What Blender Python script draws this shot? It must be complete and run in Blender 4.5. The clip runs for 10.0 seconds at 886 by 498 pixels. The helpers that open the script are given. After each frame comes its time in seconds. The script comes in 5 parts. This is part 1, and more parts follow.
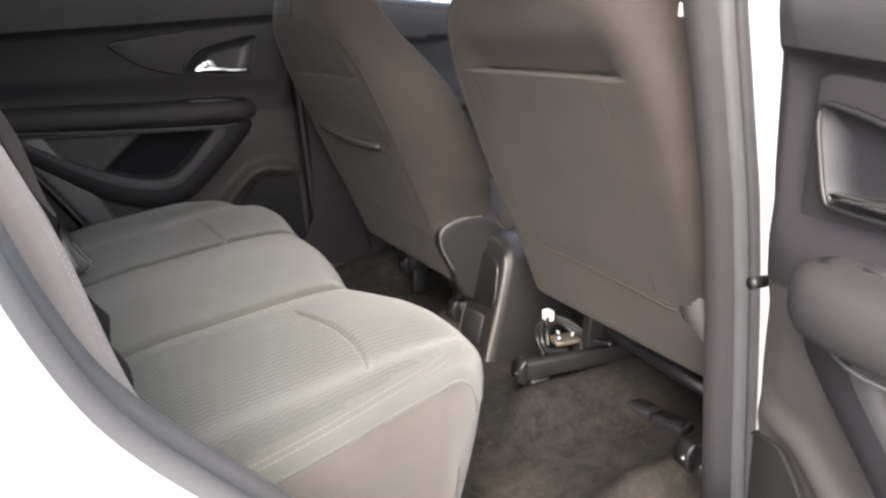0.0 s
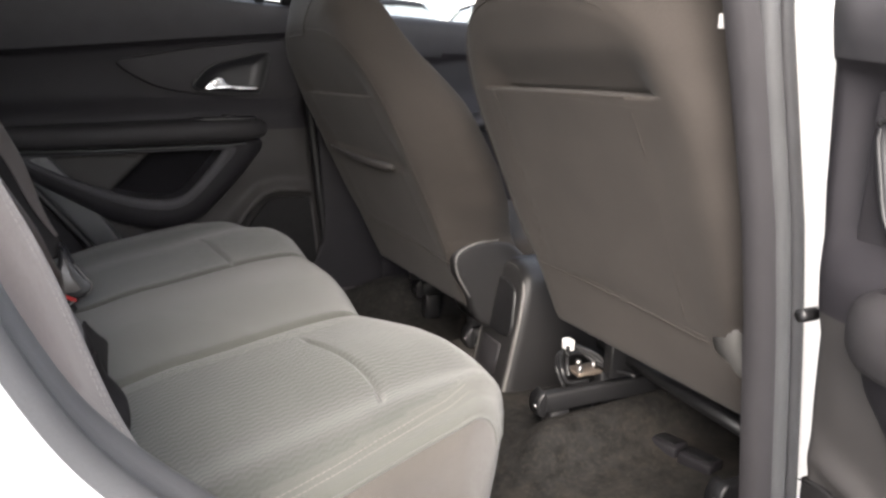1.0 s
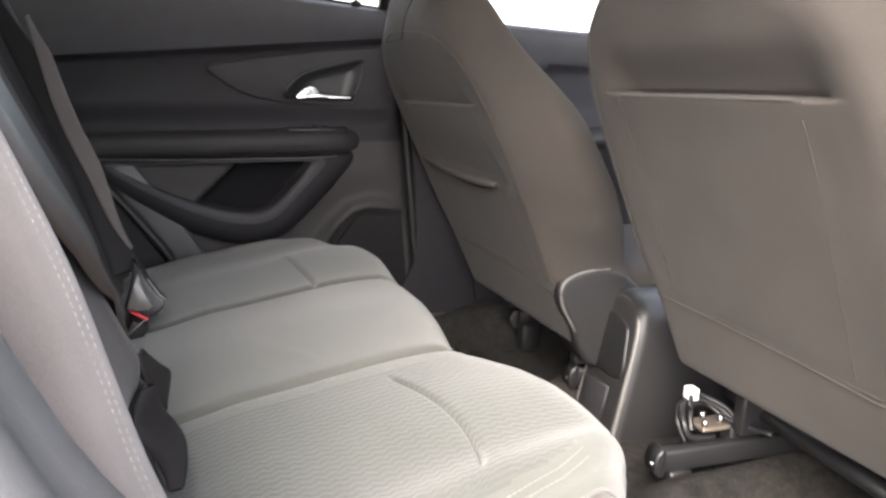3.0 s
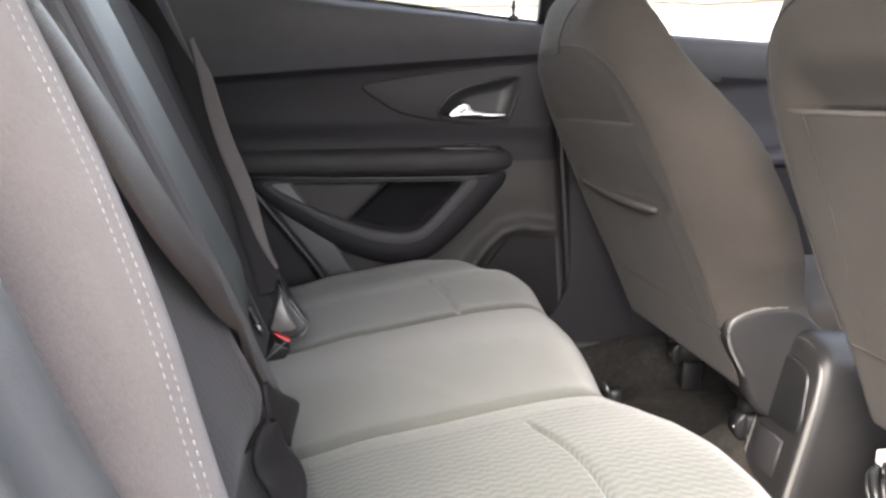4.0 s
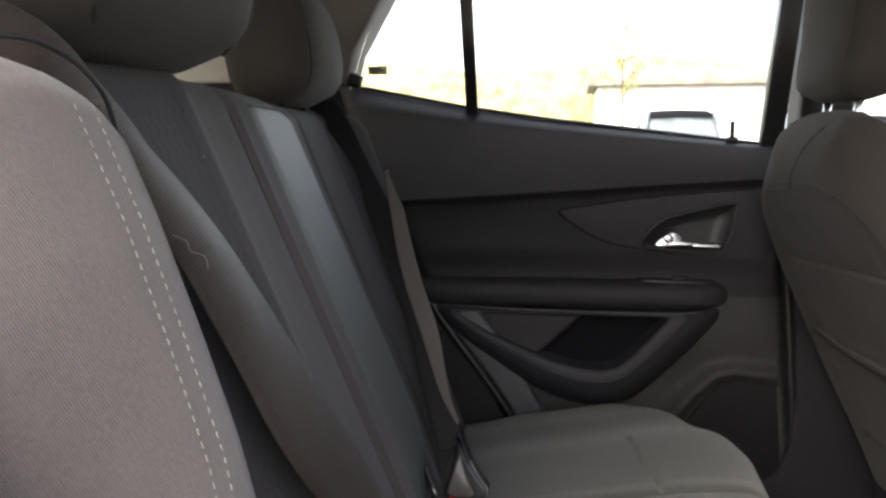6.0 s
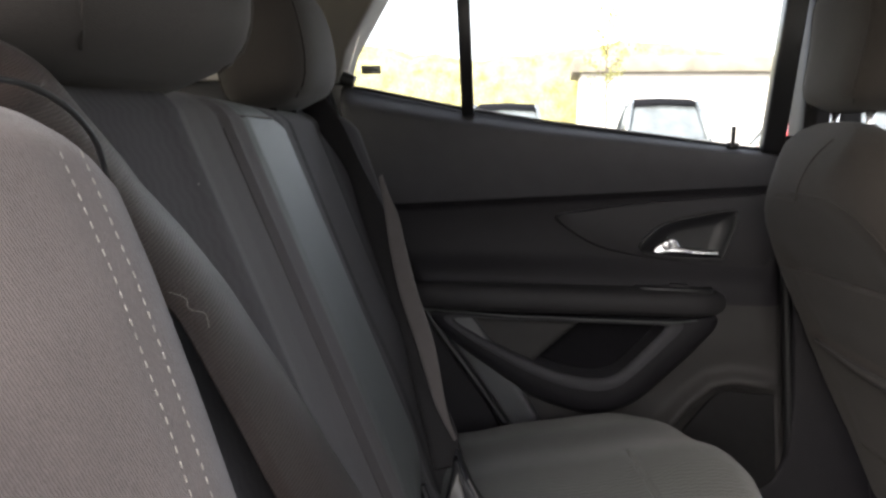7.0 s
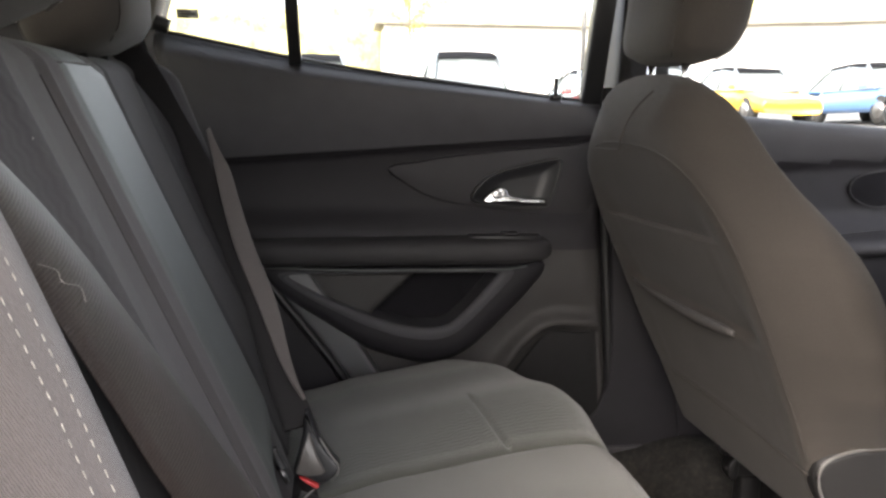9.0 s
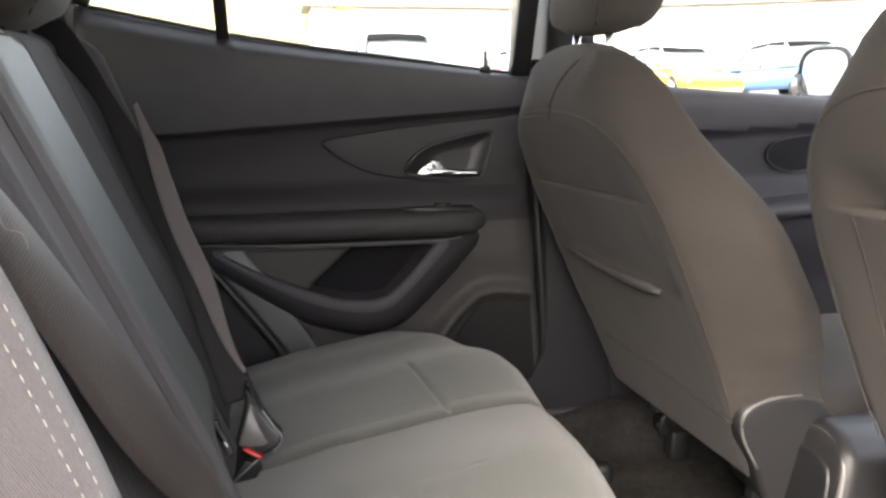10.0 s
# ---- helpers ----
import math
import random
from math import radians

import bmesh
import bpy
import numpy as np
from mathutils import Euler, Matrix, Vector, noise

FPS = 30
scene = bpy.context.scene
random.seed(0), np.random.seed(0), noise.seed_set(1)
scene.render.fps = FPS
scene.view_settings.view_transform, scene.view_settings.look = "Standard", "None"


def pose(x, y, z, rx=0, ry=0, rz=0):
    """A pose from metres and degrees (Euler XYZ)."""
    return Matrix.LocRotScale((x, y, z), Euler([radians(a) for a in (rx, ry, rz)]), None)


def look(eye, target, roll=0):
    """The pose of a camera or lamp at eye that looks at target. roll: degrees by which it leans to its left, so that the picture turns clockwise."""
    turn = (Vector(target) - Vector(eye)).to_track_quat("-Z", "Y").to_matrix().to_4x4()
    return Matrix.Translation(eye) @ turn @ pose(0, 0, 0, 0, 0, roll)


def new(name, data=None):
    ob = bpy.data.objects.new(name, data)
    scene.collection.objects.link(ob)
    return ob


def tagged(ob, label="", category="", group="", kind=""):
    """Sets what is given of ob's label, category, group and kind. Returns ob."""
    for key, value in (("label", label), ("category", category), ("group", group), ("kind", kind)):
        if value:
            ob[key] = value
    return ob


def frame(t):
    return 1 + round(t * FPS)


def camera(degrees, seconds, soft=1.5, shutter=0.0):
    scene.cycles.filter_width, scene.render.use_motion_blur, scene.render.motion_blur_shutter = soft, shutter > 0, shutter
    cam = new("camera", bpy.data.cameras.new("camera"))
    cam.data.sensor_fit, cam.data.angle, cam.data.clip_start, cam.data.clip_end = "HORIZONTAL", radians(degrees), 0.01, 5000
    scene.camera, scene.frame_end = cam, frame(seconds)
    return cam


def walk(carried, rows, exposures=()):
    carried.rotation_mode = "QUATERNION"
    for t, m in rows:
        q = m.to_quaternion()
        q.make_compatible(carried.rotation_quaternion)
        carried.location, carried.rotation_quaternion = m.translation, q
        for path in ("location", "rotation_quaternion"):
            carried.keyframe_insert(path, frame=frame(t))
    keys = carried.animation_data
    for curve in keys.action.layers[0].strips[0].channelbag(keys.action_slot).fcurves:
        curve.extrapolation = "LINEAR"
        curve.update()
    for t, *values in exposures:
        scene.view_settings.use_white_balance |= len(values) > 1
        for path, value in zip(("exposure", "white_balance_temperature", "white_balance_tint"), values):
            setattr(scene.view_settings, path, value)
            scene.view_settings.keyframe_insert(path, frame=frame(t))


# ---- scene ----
cam = camera(58.3, 10.0, soft=2.6)
PATH = [
    (0, (-0.253, -1.246, 1.107), (0.546, 0.488, 0.51), 0.7),
    (0.5, (-0.251, -1.228, 1.104), (0.53, 0.531, 0.556), 0.9),
    (1, (-0.24, -1.19, 1.092), (0.544, 0.569, 0.551), 1.0),
    (1.5, (-0.234, -1.14, 1.077), (0.559, 0.617, 0.544), 1.4),
    (2, (-0.239, -1.098, 1.067), (0.545, 0.67, 0.557), 1.8),
    (3.5, (-0.187, -1.016, 1.057), (0.212, 0.883, 0.574), 0.6),
    (4, (-0.173, -0.976, 1.06), (0.018, 0.96, 0.596), 0.2),
    (4.5, (-0.17, -0.942, 1.067), (-0.155, 1.012, 0.641), 0.1),
    (5, (-0.151, -0.905, 1.096), (-0.306, 1.052, 0.716), -0.3),
    (5.5, (-0.161, -0.874, 1.118), (-0.415, 1.085, 0.803), 0.2),
    (6, (-0.173, -0.848, 1.132), (-0.466, 1.113, 0.872), 0.1),
    (7.5, (-0.208, -0.807, 1.163), (-0.392, 1.159, 0.848), 1.3),
    (8, (-0.217, -0.807, 1.163), (-0.268, 1.162, 0.818), 1.4),
    (8.5, (-0.226, -0.8, 1.163), (-0.122, 1.159, 0.774), 1.2),
    (9, (-0.238, -0.798, 1.156), (-0.02, 1.15, 0.756), 1.0),
    (9.5, (-0.242, -0.803, 1.146), (0.073, 1.127, 0.724), 0.5),
    (10, (-0.241, -0.818, 1.142), (0.136, 1.096, 0.699), 0.3),
]
EXPOSURE = [(0, 3.35, 6800, 13), (0.5, 3.35, 6800, 13), (1, 3.08, 6800, 13), (1.5, 3.05, 6800, 13), (2, 3.4, 6800, 13), (3.5, 3.84, 6780, 13), (4, 3.98, 6780, 13), (4.5, 4.02, 6800, 13), (5.5, 3.25, 6900, 13), (6.2, 2.85, 6900, 13), (7.5, 2.8, 6900, 13), (8.5, 3.05, 7000, 13), (9, 3.38, 7050, 13), (10, 3.72, 7050, 13)]
walk(cam, [(t, look(eye, target, roll)) for t, eye, target, roll in PATH], EXPOSURE)

# ---------------------------------------------------------------- light
world = bpy.data.worlds.new("sky_world")
scene.world = world
world.use_nodes = True
_wt = world.node_tree
_sky = _wt.nodes.new("ShaderNodeTexSky")
_sky.sky_type = "NISHITA"
_sky.sun_disc = False
_sky.sun_elevation = radians(43)
_sky.sun_rotation = radians(215)
_sky.air_density, _sky.dust_density = 1.0, 3.0
_haze = _wt.nodes.new("ShaderNodeHueSaturation")
_haze.inputs["Saturation"].default_value = 0.45
_wt.links.new(_sky.outputs[0], _haze.inputs["Color"])
_wt.links.new(_haze.outputs[0], _wt.nodes["Background"].inputs[0])
_wt.nodes["Background"].inputs[1].default_value = 0.14
_sun = bpy.data.lights.new("sun", "SUN")
_sun.energy, _sun.angle, _sun.color = 0.55, radians(50), (1.0, 0.95, 0.88)
sun = new("sun", _sun)
sun.matrix_world = look((-5.4, -7.6, 8.6), (0, 0, 0))


# ---------------------------------------------------------------- materials
def material(name, color, rough=0.6, metal=0.0, spec=0.5, vary=0.12, scale=18.0, bump=0.0, grain=400.0, coat=0.0):
    """A plain surface with blotches, fine grain and relief."""
    m = bpy.data.materials.new(name)
    m.use_nodes = True
    nt = m.node_tree
    b = nt.nodes["Principled BSDF"]
    b.inputs["Roughness"].default_value = rough
    b.inputs["Metallic"].default_value = metal
    b.inputs["Specular IOR Level"].default_value = spec
    b.inputs["Coat Weight"].default_value = coat
    tc = nt.nodes.new("ShaderNodeTexCoord")
    n1 = nt.nodes.new("ShaderNodeTexNoise")
    n1.inputs["Scale"].default_value, n1.inputs["Detail"].default_value = scale, 4
    n2 = nt.nodes.new("ShaderNodeTexNoise")
    n2.inputs["Scale"].default_value, n2.inputs["Detail"].default_value = grain, 2
    for n in (n1, n2):
        nt.links.new(tc.outputs["Object"], n.inputs["Vector"])
    add = nt.nodes.new("ShaderNodeMath")
    add.operation = "MULTIPLY_ADD"
    nt.links.new(n2.outputs[0], add.inputs[0])
    add.inputs[1].default_value = 0.5
    nt.links.new(n1.outputs[0], add.inputs[2])
    ramp = nt.nodes.new("ShaderNodeMapRange")
    ramp.inputs["From Min"].default_value, ramp.inputs["From Max"].default_value = 0.45, 1.05
    ramp.inputs["To Min"].default_value, ramp.inputs["To Max"].default_value = 1 - vary, 1 + vary
    nt.links.new(add.outputs[0], ramp.inputs[0])
    mul = nt.nodes.new("ShaderNodeVectorMath")
    mul.operation = "SCALE"
    mul.inputs[0].default_value = color
    nt.links.new(ramp.outputs[0], mul.inputs["Scale"])
    nt.links.new(mul.outputs[0], b.inputs["Base Color"])
    if bump:
        bp = nt.nodes.new("ShaderNodeBump")
        bp.inputs["Strength"].default_value, bp.inputs["Distance"].default_value = bump, 0.001
        nt.links.new(n2.outputs[0], bp.inputs["Height"])
        nt.links.new(bp.outputs[0], b.inputs["Normal"])
    return m


def woven(name, color, dark, pitch=1500.0, zig=False, bump=0.5, vary=0.10, wobble=9.0):
    """Woven cloth: fine diagonal twill, or a relief of rows of zigzags."""
    m = material(name, color, 0.92, 0, 0.25, vary, 9.0)
    nt = m.node_tree
    b = nt.nodes["Principled BSDF"]
    b.inputs["Sheen Weight"].default_value = 0.25
    b.inputs["Sheen Roughness"].default_value = 0.5
    base = b.inputs["Base Color"].links[0].from_socket
    tc = nt.nodes.new("ShaderNodeTexCoord")
    sep = nt.nodes.new("ShaderNodeSeparateXYZ")
    nt.links.new(tc.outputs["UV"], sep.inputs[0])

    def math_node(op, a, c=None, k=None):
        n = nt.nodes.new("ShaderNodeMath")
        n.operation = op
        nt.links.new(a, n.inputs[0])
        if c is not None:
            nt.links.new(c, n.inputs[1])
        elif k is not None:
            n.inputs[1].default_value = k
        return n.outputs[0]

    u, v = sep.outputs[0], sep.outputs[1]
    speck = nt.nodes.new("ShaderNodeTexNoise")
    speck.inputs["Scale"].default_value, speck.inputs["Detail"].default_value = 520, 2
    nt.links.new(tc.outputs["UV"], speck.inputs["Vector"])
    wob = math_node("MULTIPLY", speck.outputs[0], k=wobble)
    fine = math_node("SINE", math_node("ADD", wob, math_node("ADD", math_node("MULTIPLY", u, k=pitch * 0.8), math_node("MULTIPLY", v, k=pitch * 3.6))))
    if zig:
        tri = math_node("PINGPONG", math_node("MULTIPLY", u, k=1 / 0.015), k=0.5)
        row = math_node("ADD", math_node("MULTIPLY", v, k=1 / 0.0100), tri)
        h = math_node("PINGPONG", row, k=0.5)
        big = math_node("MULTIPLY", h, k=2.0)
        height = math_node("ADD", big, math_node("MULTIPLY", fine, k=0.10))
    else:
        big = math_node("ADD", math_node("MULTIPLY", fine, k=0.5), k=0.5)
        height = big
    mix = nt.nodes.new("ShaderNodeMix")
    mix.data_type = "RGBA"
    mix.blend_type = "MULTIPLY"
    mix.inputs["Factor"].default_value = dark
    nt.links.new(base, mix.inputs["A"])
    rgb = nt.nodes.new("ShaderNodeCombineColor")
    for i in range(3):
        nt.links.new(big, rgb.inputs[i])
    nt.links.new(rgb.outputs[0], mix.inputs["B"])
    nt.links.new(mix.outputs["Result"], b.inputs["Base Color"])
    bp = nt.nodes.new("ShaderNodeBump")
    bp.inputs["Strength"].default_value, bp.inputs["Distance"].default_value = bump, 0.0012 if zig else 0.0004
    nt.links.new(height, bp.inputs["Height"])
    nt.links.new(bp.outputs[0], b.inputs["Normal"])
    return m


CLOTH = woven("seat_cloth", (0.083, 0.086, 0.076), 0.15)
INSERT = woven("zigzag_cloth", (0.072, 0.076, 0.068), 0.12, zig=True, bump=0.45, vary=0.16)
# Browner skirt cloth; part of its darker tone is painted shade.
SKIRT = woven("shaded_skirt_cloth", (0.070, 0.064, 0.057), 0.12, vary=0.16)
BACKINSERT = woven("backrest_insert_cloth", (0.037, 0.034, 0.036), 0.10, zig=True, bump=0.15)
BACKINSERT.node_tree.nodes["Principled BSDF"].inputs["Sheen Weight"].default_value = 0.08
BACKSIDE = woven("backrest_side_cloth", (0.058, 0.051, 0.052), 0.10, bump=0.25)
BACKSIDE.node_tree.nodes["Principled BSDF"].inputs["Sheen Weight"].default_value = 0.08
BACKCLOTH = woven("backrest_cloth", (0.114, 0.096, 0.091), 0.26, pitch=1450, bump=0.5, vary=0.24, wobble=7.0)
FRONTCLOTH = woven("front_seat_cloth", (0.041, 0.0355, 0.0315), 0.06, bump=0.3, vary=0.16)
FRONTCLOTH.node_tree.nodes["Principled BSDF"].inputs["Sheen Weight"].default_value = 0.06
VINYL = material("grey_vinyl", (0.072, 0.077, 0.074), 0.6, 0, 0.5, 0.06, 30, 0.25, 900)
EDGE = material("grey_edge_trim", (0.15, 0.146, 0.14), 0.4, 0.2, 0.5, 0.06, 30)
HEM = material("grey_hem", (0.062, 0.057, 0.055), 0.6, 0, 0.4, 0.06, 30, 0.2, 900)
THREAD = material("pale_thread", (0.21, 0.195, 0.178), 0.8)
TRIM = material("dark_trim_plastic", (0.031, 0.0295, 0.032), 0.55, 0, 0.25, 0.08, 25, 0.35, 1400)
UPPER = material("upper_trim_plastic", (0.049, 0.0477, 0.052), 0.6, 0, 0.25, 0.08, 25, 0.35, 1400)
CONSOLE = material("console_plastic", (0.019, 0.0185, 0.019), 0.42, 0, 0.5, 0.08, 25, 0.3, 1400)
ARMPAD = material("armrest_pad", (0.030, 0.0285, 0.030), 0.6, 0, 0.25, 0.08, 25, 0.35, 1400)
PILLAR = material("pillar_trim", (0.15, 0.138, 0.122), 0.7, 0, 0.25, 0.06, 25, 0.3, 1200)
CHAR = material("charcoal_trim", (0.014, 0.0132, 0.0155), 0.6, 0, 0.25, 0.10, 30, 0.3, 1200)
# Same plastic as the rest of the door; its shade is put into colour.
MIDSHADE = material("mid_door_shade", (0.0155, 0.0143, 0.0168), 0.6, 0, 0.25, 0.10, 20, 0.35, 1400)
PANEL = material("lower_door_plastic", (0.037, 0.035, 0.0345), 0.55, 0, 0.25, 0.10, 20, 0.35, 1400)
LEAF = material("leaf_panel_plastic", (0.022, 0.0205, 0.023), 0.55, 0, 0.25, 0.08, 25, 0.35, 1400)
BLACK = material("black_plastic", (0.012, 0.012, 0.013), 0.4, 0, 0.5, 0.1, 40, 0.2, 900)
RUBBER = material("rubber_seal", (0.055, 0.055, 0.058), 0.5, 0, 0.4, 0.12, 30, 0.2, 500)
GREYSEAL = material("grey_seal_trim", (0.072, 0.073, 0.076), 0.5, 0, 0.5, 0.10, 16, 0.2, 500)
GLOSS = material("glossy_black_plastic", (0.014, 0.014, 0.016), 0.38, 0, 0.35, 0.1, 40, 0.1, 300)
CHROME = material("satin_chrome", (0.62, 0.62, 0.63), 0.24, 1.0, 0.5, 0.04)
STEEL = material("dull_steel", (0.35, 0.35, 0.35), 0.35, 1.0, 0.5, 0.2)
BRASS = material("rusty_bracket", (0.17, 0.14, 0.115), 0.5, 0.6, 0.5, 0.4, 60)
CARPET = material("grey_carpet", (0.0165, 0.0160, 0.0155), 0.98, 0, 0.1, 0.45, 45, 1.0, 900)


def soil(m, color, scale, low, high):
    """Sandy dirt trodden into a surface, in patches with ragged edges and specks."""
    nt = m.node_tree
    b = nt.nodes["Principled BSDF"]
    base = b.inputs["Base Color"].links[0].from_socket
    tc = nt.nodes.new("ShaderNodeTexCoord")
    mask = None
    for sc, det in ((scale, 8.0), (scale * 22, 3.0)):
        n = nt.nodes.new("ShaderNodeTexNoise")
        n.inputs["Scale"].default_value, n.inputs["Detail"].default_value = sc, det
        n.inputs["Roughness"].default_value = 0.65
        nt.links.new(tc.outputs["Object"], n.inputs["Vector"])
        r = nt.nodes.new("ShaderNodeMapRange")
        r.inputs["From Min"].default_value, r.inputs["From Max"].default_value = low, high
        nt.links.new(n.outputs[0], r.inputs[0])
        if mask is None:
            mask = r.outputs[0]
        else:
            k = nt.nodes.new("ShaderNodeMath")
            k.operation = "MULTIPLY_ADD"
            nt.links.new(r.outputs[0], k.inputs[0])
            k.inputs[1].default_value = 0.35
            mul = nt.nodes.new("ShaderNodeMath")
            mul.operation = "MULTIPLY"
            mul.inputs[1].default_value = 0.65
            nt.links.new(mask, mul.inputs[0])
            nt.links.new(mul.outputs[0], k.inputs[2])
            mask = k.outputs[0]
    mix = nt.nodes.new("ShaderNodeMix")
    mix.data_type = "RGBA"
    nt.links.new(mask, mix.inputs["Factor"])
    nt.links.new(base, mix.inputs["A"])
    mix.inputs["B"].default_value = (*color, 1)
    nt.links.new(mix.outputs["Result"], b.inputs["Base Color"])


soil(CARPET, (0.052, 0.045, 0.037), 5.5, 0.48, 0.74)
PAINT = material("white_car_paint", (0.80, 0.80, 0.79), 0.25, 0, 0.5, 0.02, 8, 0, 100, coat=1.0)
BELT = woven("belt_webbing", (0.0145, 0.0132, 0.0140), 0.3, pitch=1100, bump=0.4)
for _key, _val in (("Roughness", 0.6), ("Sheen Weight", 0.0), ("Specular IOR Level", 0.2)):
    BELT.node_tree.nodes["Principled BSDF"].inputs[_key].default_value = _val
# Same webbing as BELT, lightened for stronger light here and for some fading.
FADED_LIT = woven("faded_lit_webbing", (0.036, 0.0258, 0.0218), 0.45, pitch=850, bump=0.45, vary=0.25, wobble=7.0)
for _key, _val in (("Roughness", 0.5), ("Sheen Weight", 0.02), ("Specular IOR Level", 0.26)):
    FADED_LIT.node_tree.nodes["Principled BSDF"].inputs[_key].default_value = _val
# Paler copy of BELT: light caught by the twisted strap, put into colour.
LIT_STRAP = woven("lit_belt", (0.115, 0.102, 0.099), 0.3, pitch=1100, bump=0.4)
# Near-black for recesses: their inner shade is put into the colour.
RECESS_SHADE = material("recess_shade", (0.010, 0.0095, 0.011), 0.95, 0, 0.1, 0.2)
LINER = material("headliner_cloth", (0.50, 0.47, 0.42), 0.95, 0, 0.2, 0.05, 30, 0.4, 900)
RED = material("red_button", (0.50, 0.03, 0.03), 0.4)
TONGUE_LIT = material("lit_tongue_plastic", (0.095, 0.087, 0.082), 0.35, 0, 0.5, 0.2, 60)
ASPHALT = material("asphalt", (0.13, 0.126, 0.12), 0.95, 0, 0.3, 0.25, 2.0, 0.5, 90)
GRILLE = material("speaker_mesh", (0.008, 0.0076, 0.008), 0.7, 0, 0.2, 0.2, 60, 0.4, 800)


def perforate(m, pitch):
    """Rows of small holes in a plate."""
    nt = m.node_tree
    b = nt.nodes["Principled BSDF"]
    base = b.inputs["Base Color"].links[0].from_socket
    tc = nt.nodes.new("ShaderNodeTexCoord")
    mp = nt.nodes.new("ShaderNodeMapping")
    mp.inputs["Rotation"].default_value = (0, radians(45), 0)
    mp.inputs["Scale"].default_value = (1 / pitch, 1 / pitch, 1 / pitch)
    nt.links.new(tc.outputs["Object"], mp.inputs["Vector"])
    vo = nt.nodes.new("ShaderNodeTexVoronoi")
    vo.inputs["Randomness"].default_value = 0.0
    vo.inputs["Scale"].default_value = 1.0
    nt.links.new(mp.outputs[0], vo.inputs["Vector"])
    hole = nt.nodes.new("ShaderNodeMapRange")
    for key, val in (("From Min", 0.30), ("From Max", 0.42), ("To Min", 0.12), ("To Max", 1.0)):
        hole.inputs[key].default_value = val
    nt.links.new(vo.outputs["Distance"], hole.inputs[0])
    mul = nt.nodes.new("ShaderNodeVectorMath")
    mul.operation = "SCALE"
    nt.links.new(base, mul.inputs[0])
    nt.links.new(hole.outputs[0], mul.inputs["Scale"])
    nt.links.new(mul.outputs[0], b.inputs["Base Color"])


perforate(GRILLE, 0.0026)


def glass_material():
    m = bpy.data.materials.new("window_glass")
    m.use_nodes = True
    b = m.node_tree.nodes["Principled BSDF"]
    b.inputs["Base Color"].default_value = (0.95, 0.98, 0.97, 1)
    b.inputs["Roughness"].default_value = 0.0
    b.inputs["Transmission Weight"].default_value = 1.0
    b.inputs["IOR"].default_value = 1.02
    return m


GLASS = glass_material()
TINTED = glass_material()
TINTED.name = "tinted_glass"
TINTED.node_tree.nodes["Principled BSDF"].inputs["Base Color"].default_value = (0.20, 0.21, 0.16, 1)


# ---------------------------------------------------------------- mesh helpers
def part(name, bm, mat, parent=None, label="", smooth=True):
    me = bpy.data.meshes.new(name)
    bm.normal_update()
    bm.to_mesh(me)
    bm.free()
    for m in mat if isinstance(mat, (list, tuple)) else [mat]:
        me.materials.append(m)
    if smooth:
        me.polygons.foreach_set("use_smooth", [True] * len(me.polygons))
    ob = new(name, me)
    ob.parent = parent
    if label:
        ob["label"] = label
    return ob


def thing(name, label, category, group="", kind="", at=(0, 0, 0)):
    ob = new(name)
    ob.location = at
    ob.empty_display_size = 0.05
    return tagged(ob, label, category, group, kind)


def turned(ob, pivot, degrees):
    """Turns a whole thing about an upright axis."""
    p = Matrix.Translation((pivot[0], pivot[1], 0))
    ob.matrix_basis = p @ Matrix.Rotation(radians(degrees), 4, "Z") @ p.inverted()
    return ob


def skin(rows, closed_u=False, caps=False, flip=False, uv=True):
    """A surface through rows of points; UV in metres along rows and columns."""
    bm = bmesh.new()
    vs = [[bm.verts.new(p) for p in r] for r in rows]
    lay = bm.loops.layers.uv.new("UVMap") if uv else None
    n = len(rows[0])
    us, vv = [0.0], [0.0]
    mid = rows[len(rows) // 2]
    for k in range(1, n + 1):
        us.append(us[-1] + (Vector(mid[k % n]) - Vector(mid[k - 1])).length)
    for k in range(1, len(rows)):
        vv.append(vv[-1] + (Vector(rows[k][n // 2]) - Vector(rows[k - 1][n // 2])).length)
    for i in range(len(rows) - 1):
        for j in range(n if closed_u else n - 1):
            q = [(i, j), (i, j + 1), (i + 1, j + 1), (i + 1, j)]
            if flip:
                q.reverse()
            try:
                f = bm.faces.new([vs[a][b % n] for a, b in q])
            except ValueError:
                continue
            if uv:
                for lp, (a, b) in zip(f.loops, q):
                    lp[lay].uv = (us[b], vv[a])
    if caps:
        for r in (vs[0], vs[-1]):
            try:
                bm.faces.new(r)
            except ValueError:
                pass
    return bm


def fix(bm):
    bmesh.ops.recalc_face_normals(bm, faces=bm.faces)
    return bm


def smooth_line(pts, n=12, closed=False):
    """Catmull-Rom through points."""
    P = [Vector(p) for p in pts]
    out = []
    m = len(P)
    for i in range(m if closed else m - 1):
        a = P[(i - 1) % m] if closed or i else P[0]
        b, c = P[i], P[(i + 1) % m]
        d = P[(i + 2) % m] if closed or i + 2 < m else P[-1]
        for k in range(n):
            t = k / n
            out.append(0.5 * ((2 * b) + (c - a) * t + (2 * a - 5 * b + 4 * c - d) * t * t + (3 * b - a - 3 * c + d) * t ** 3))
    if not closed:
        out.append(P[-1])
    return out


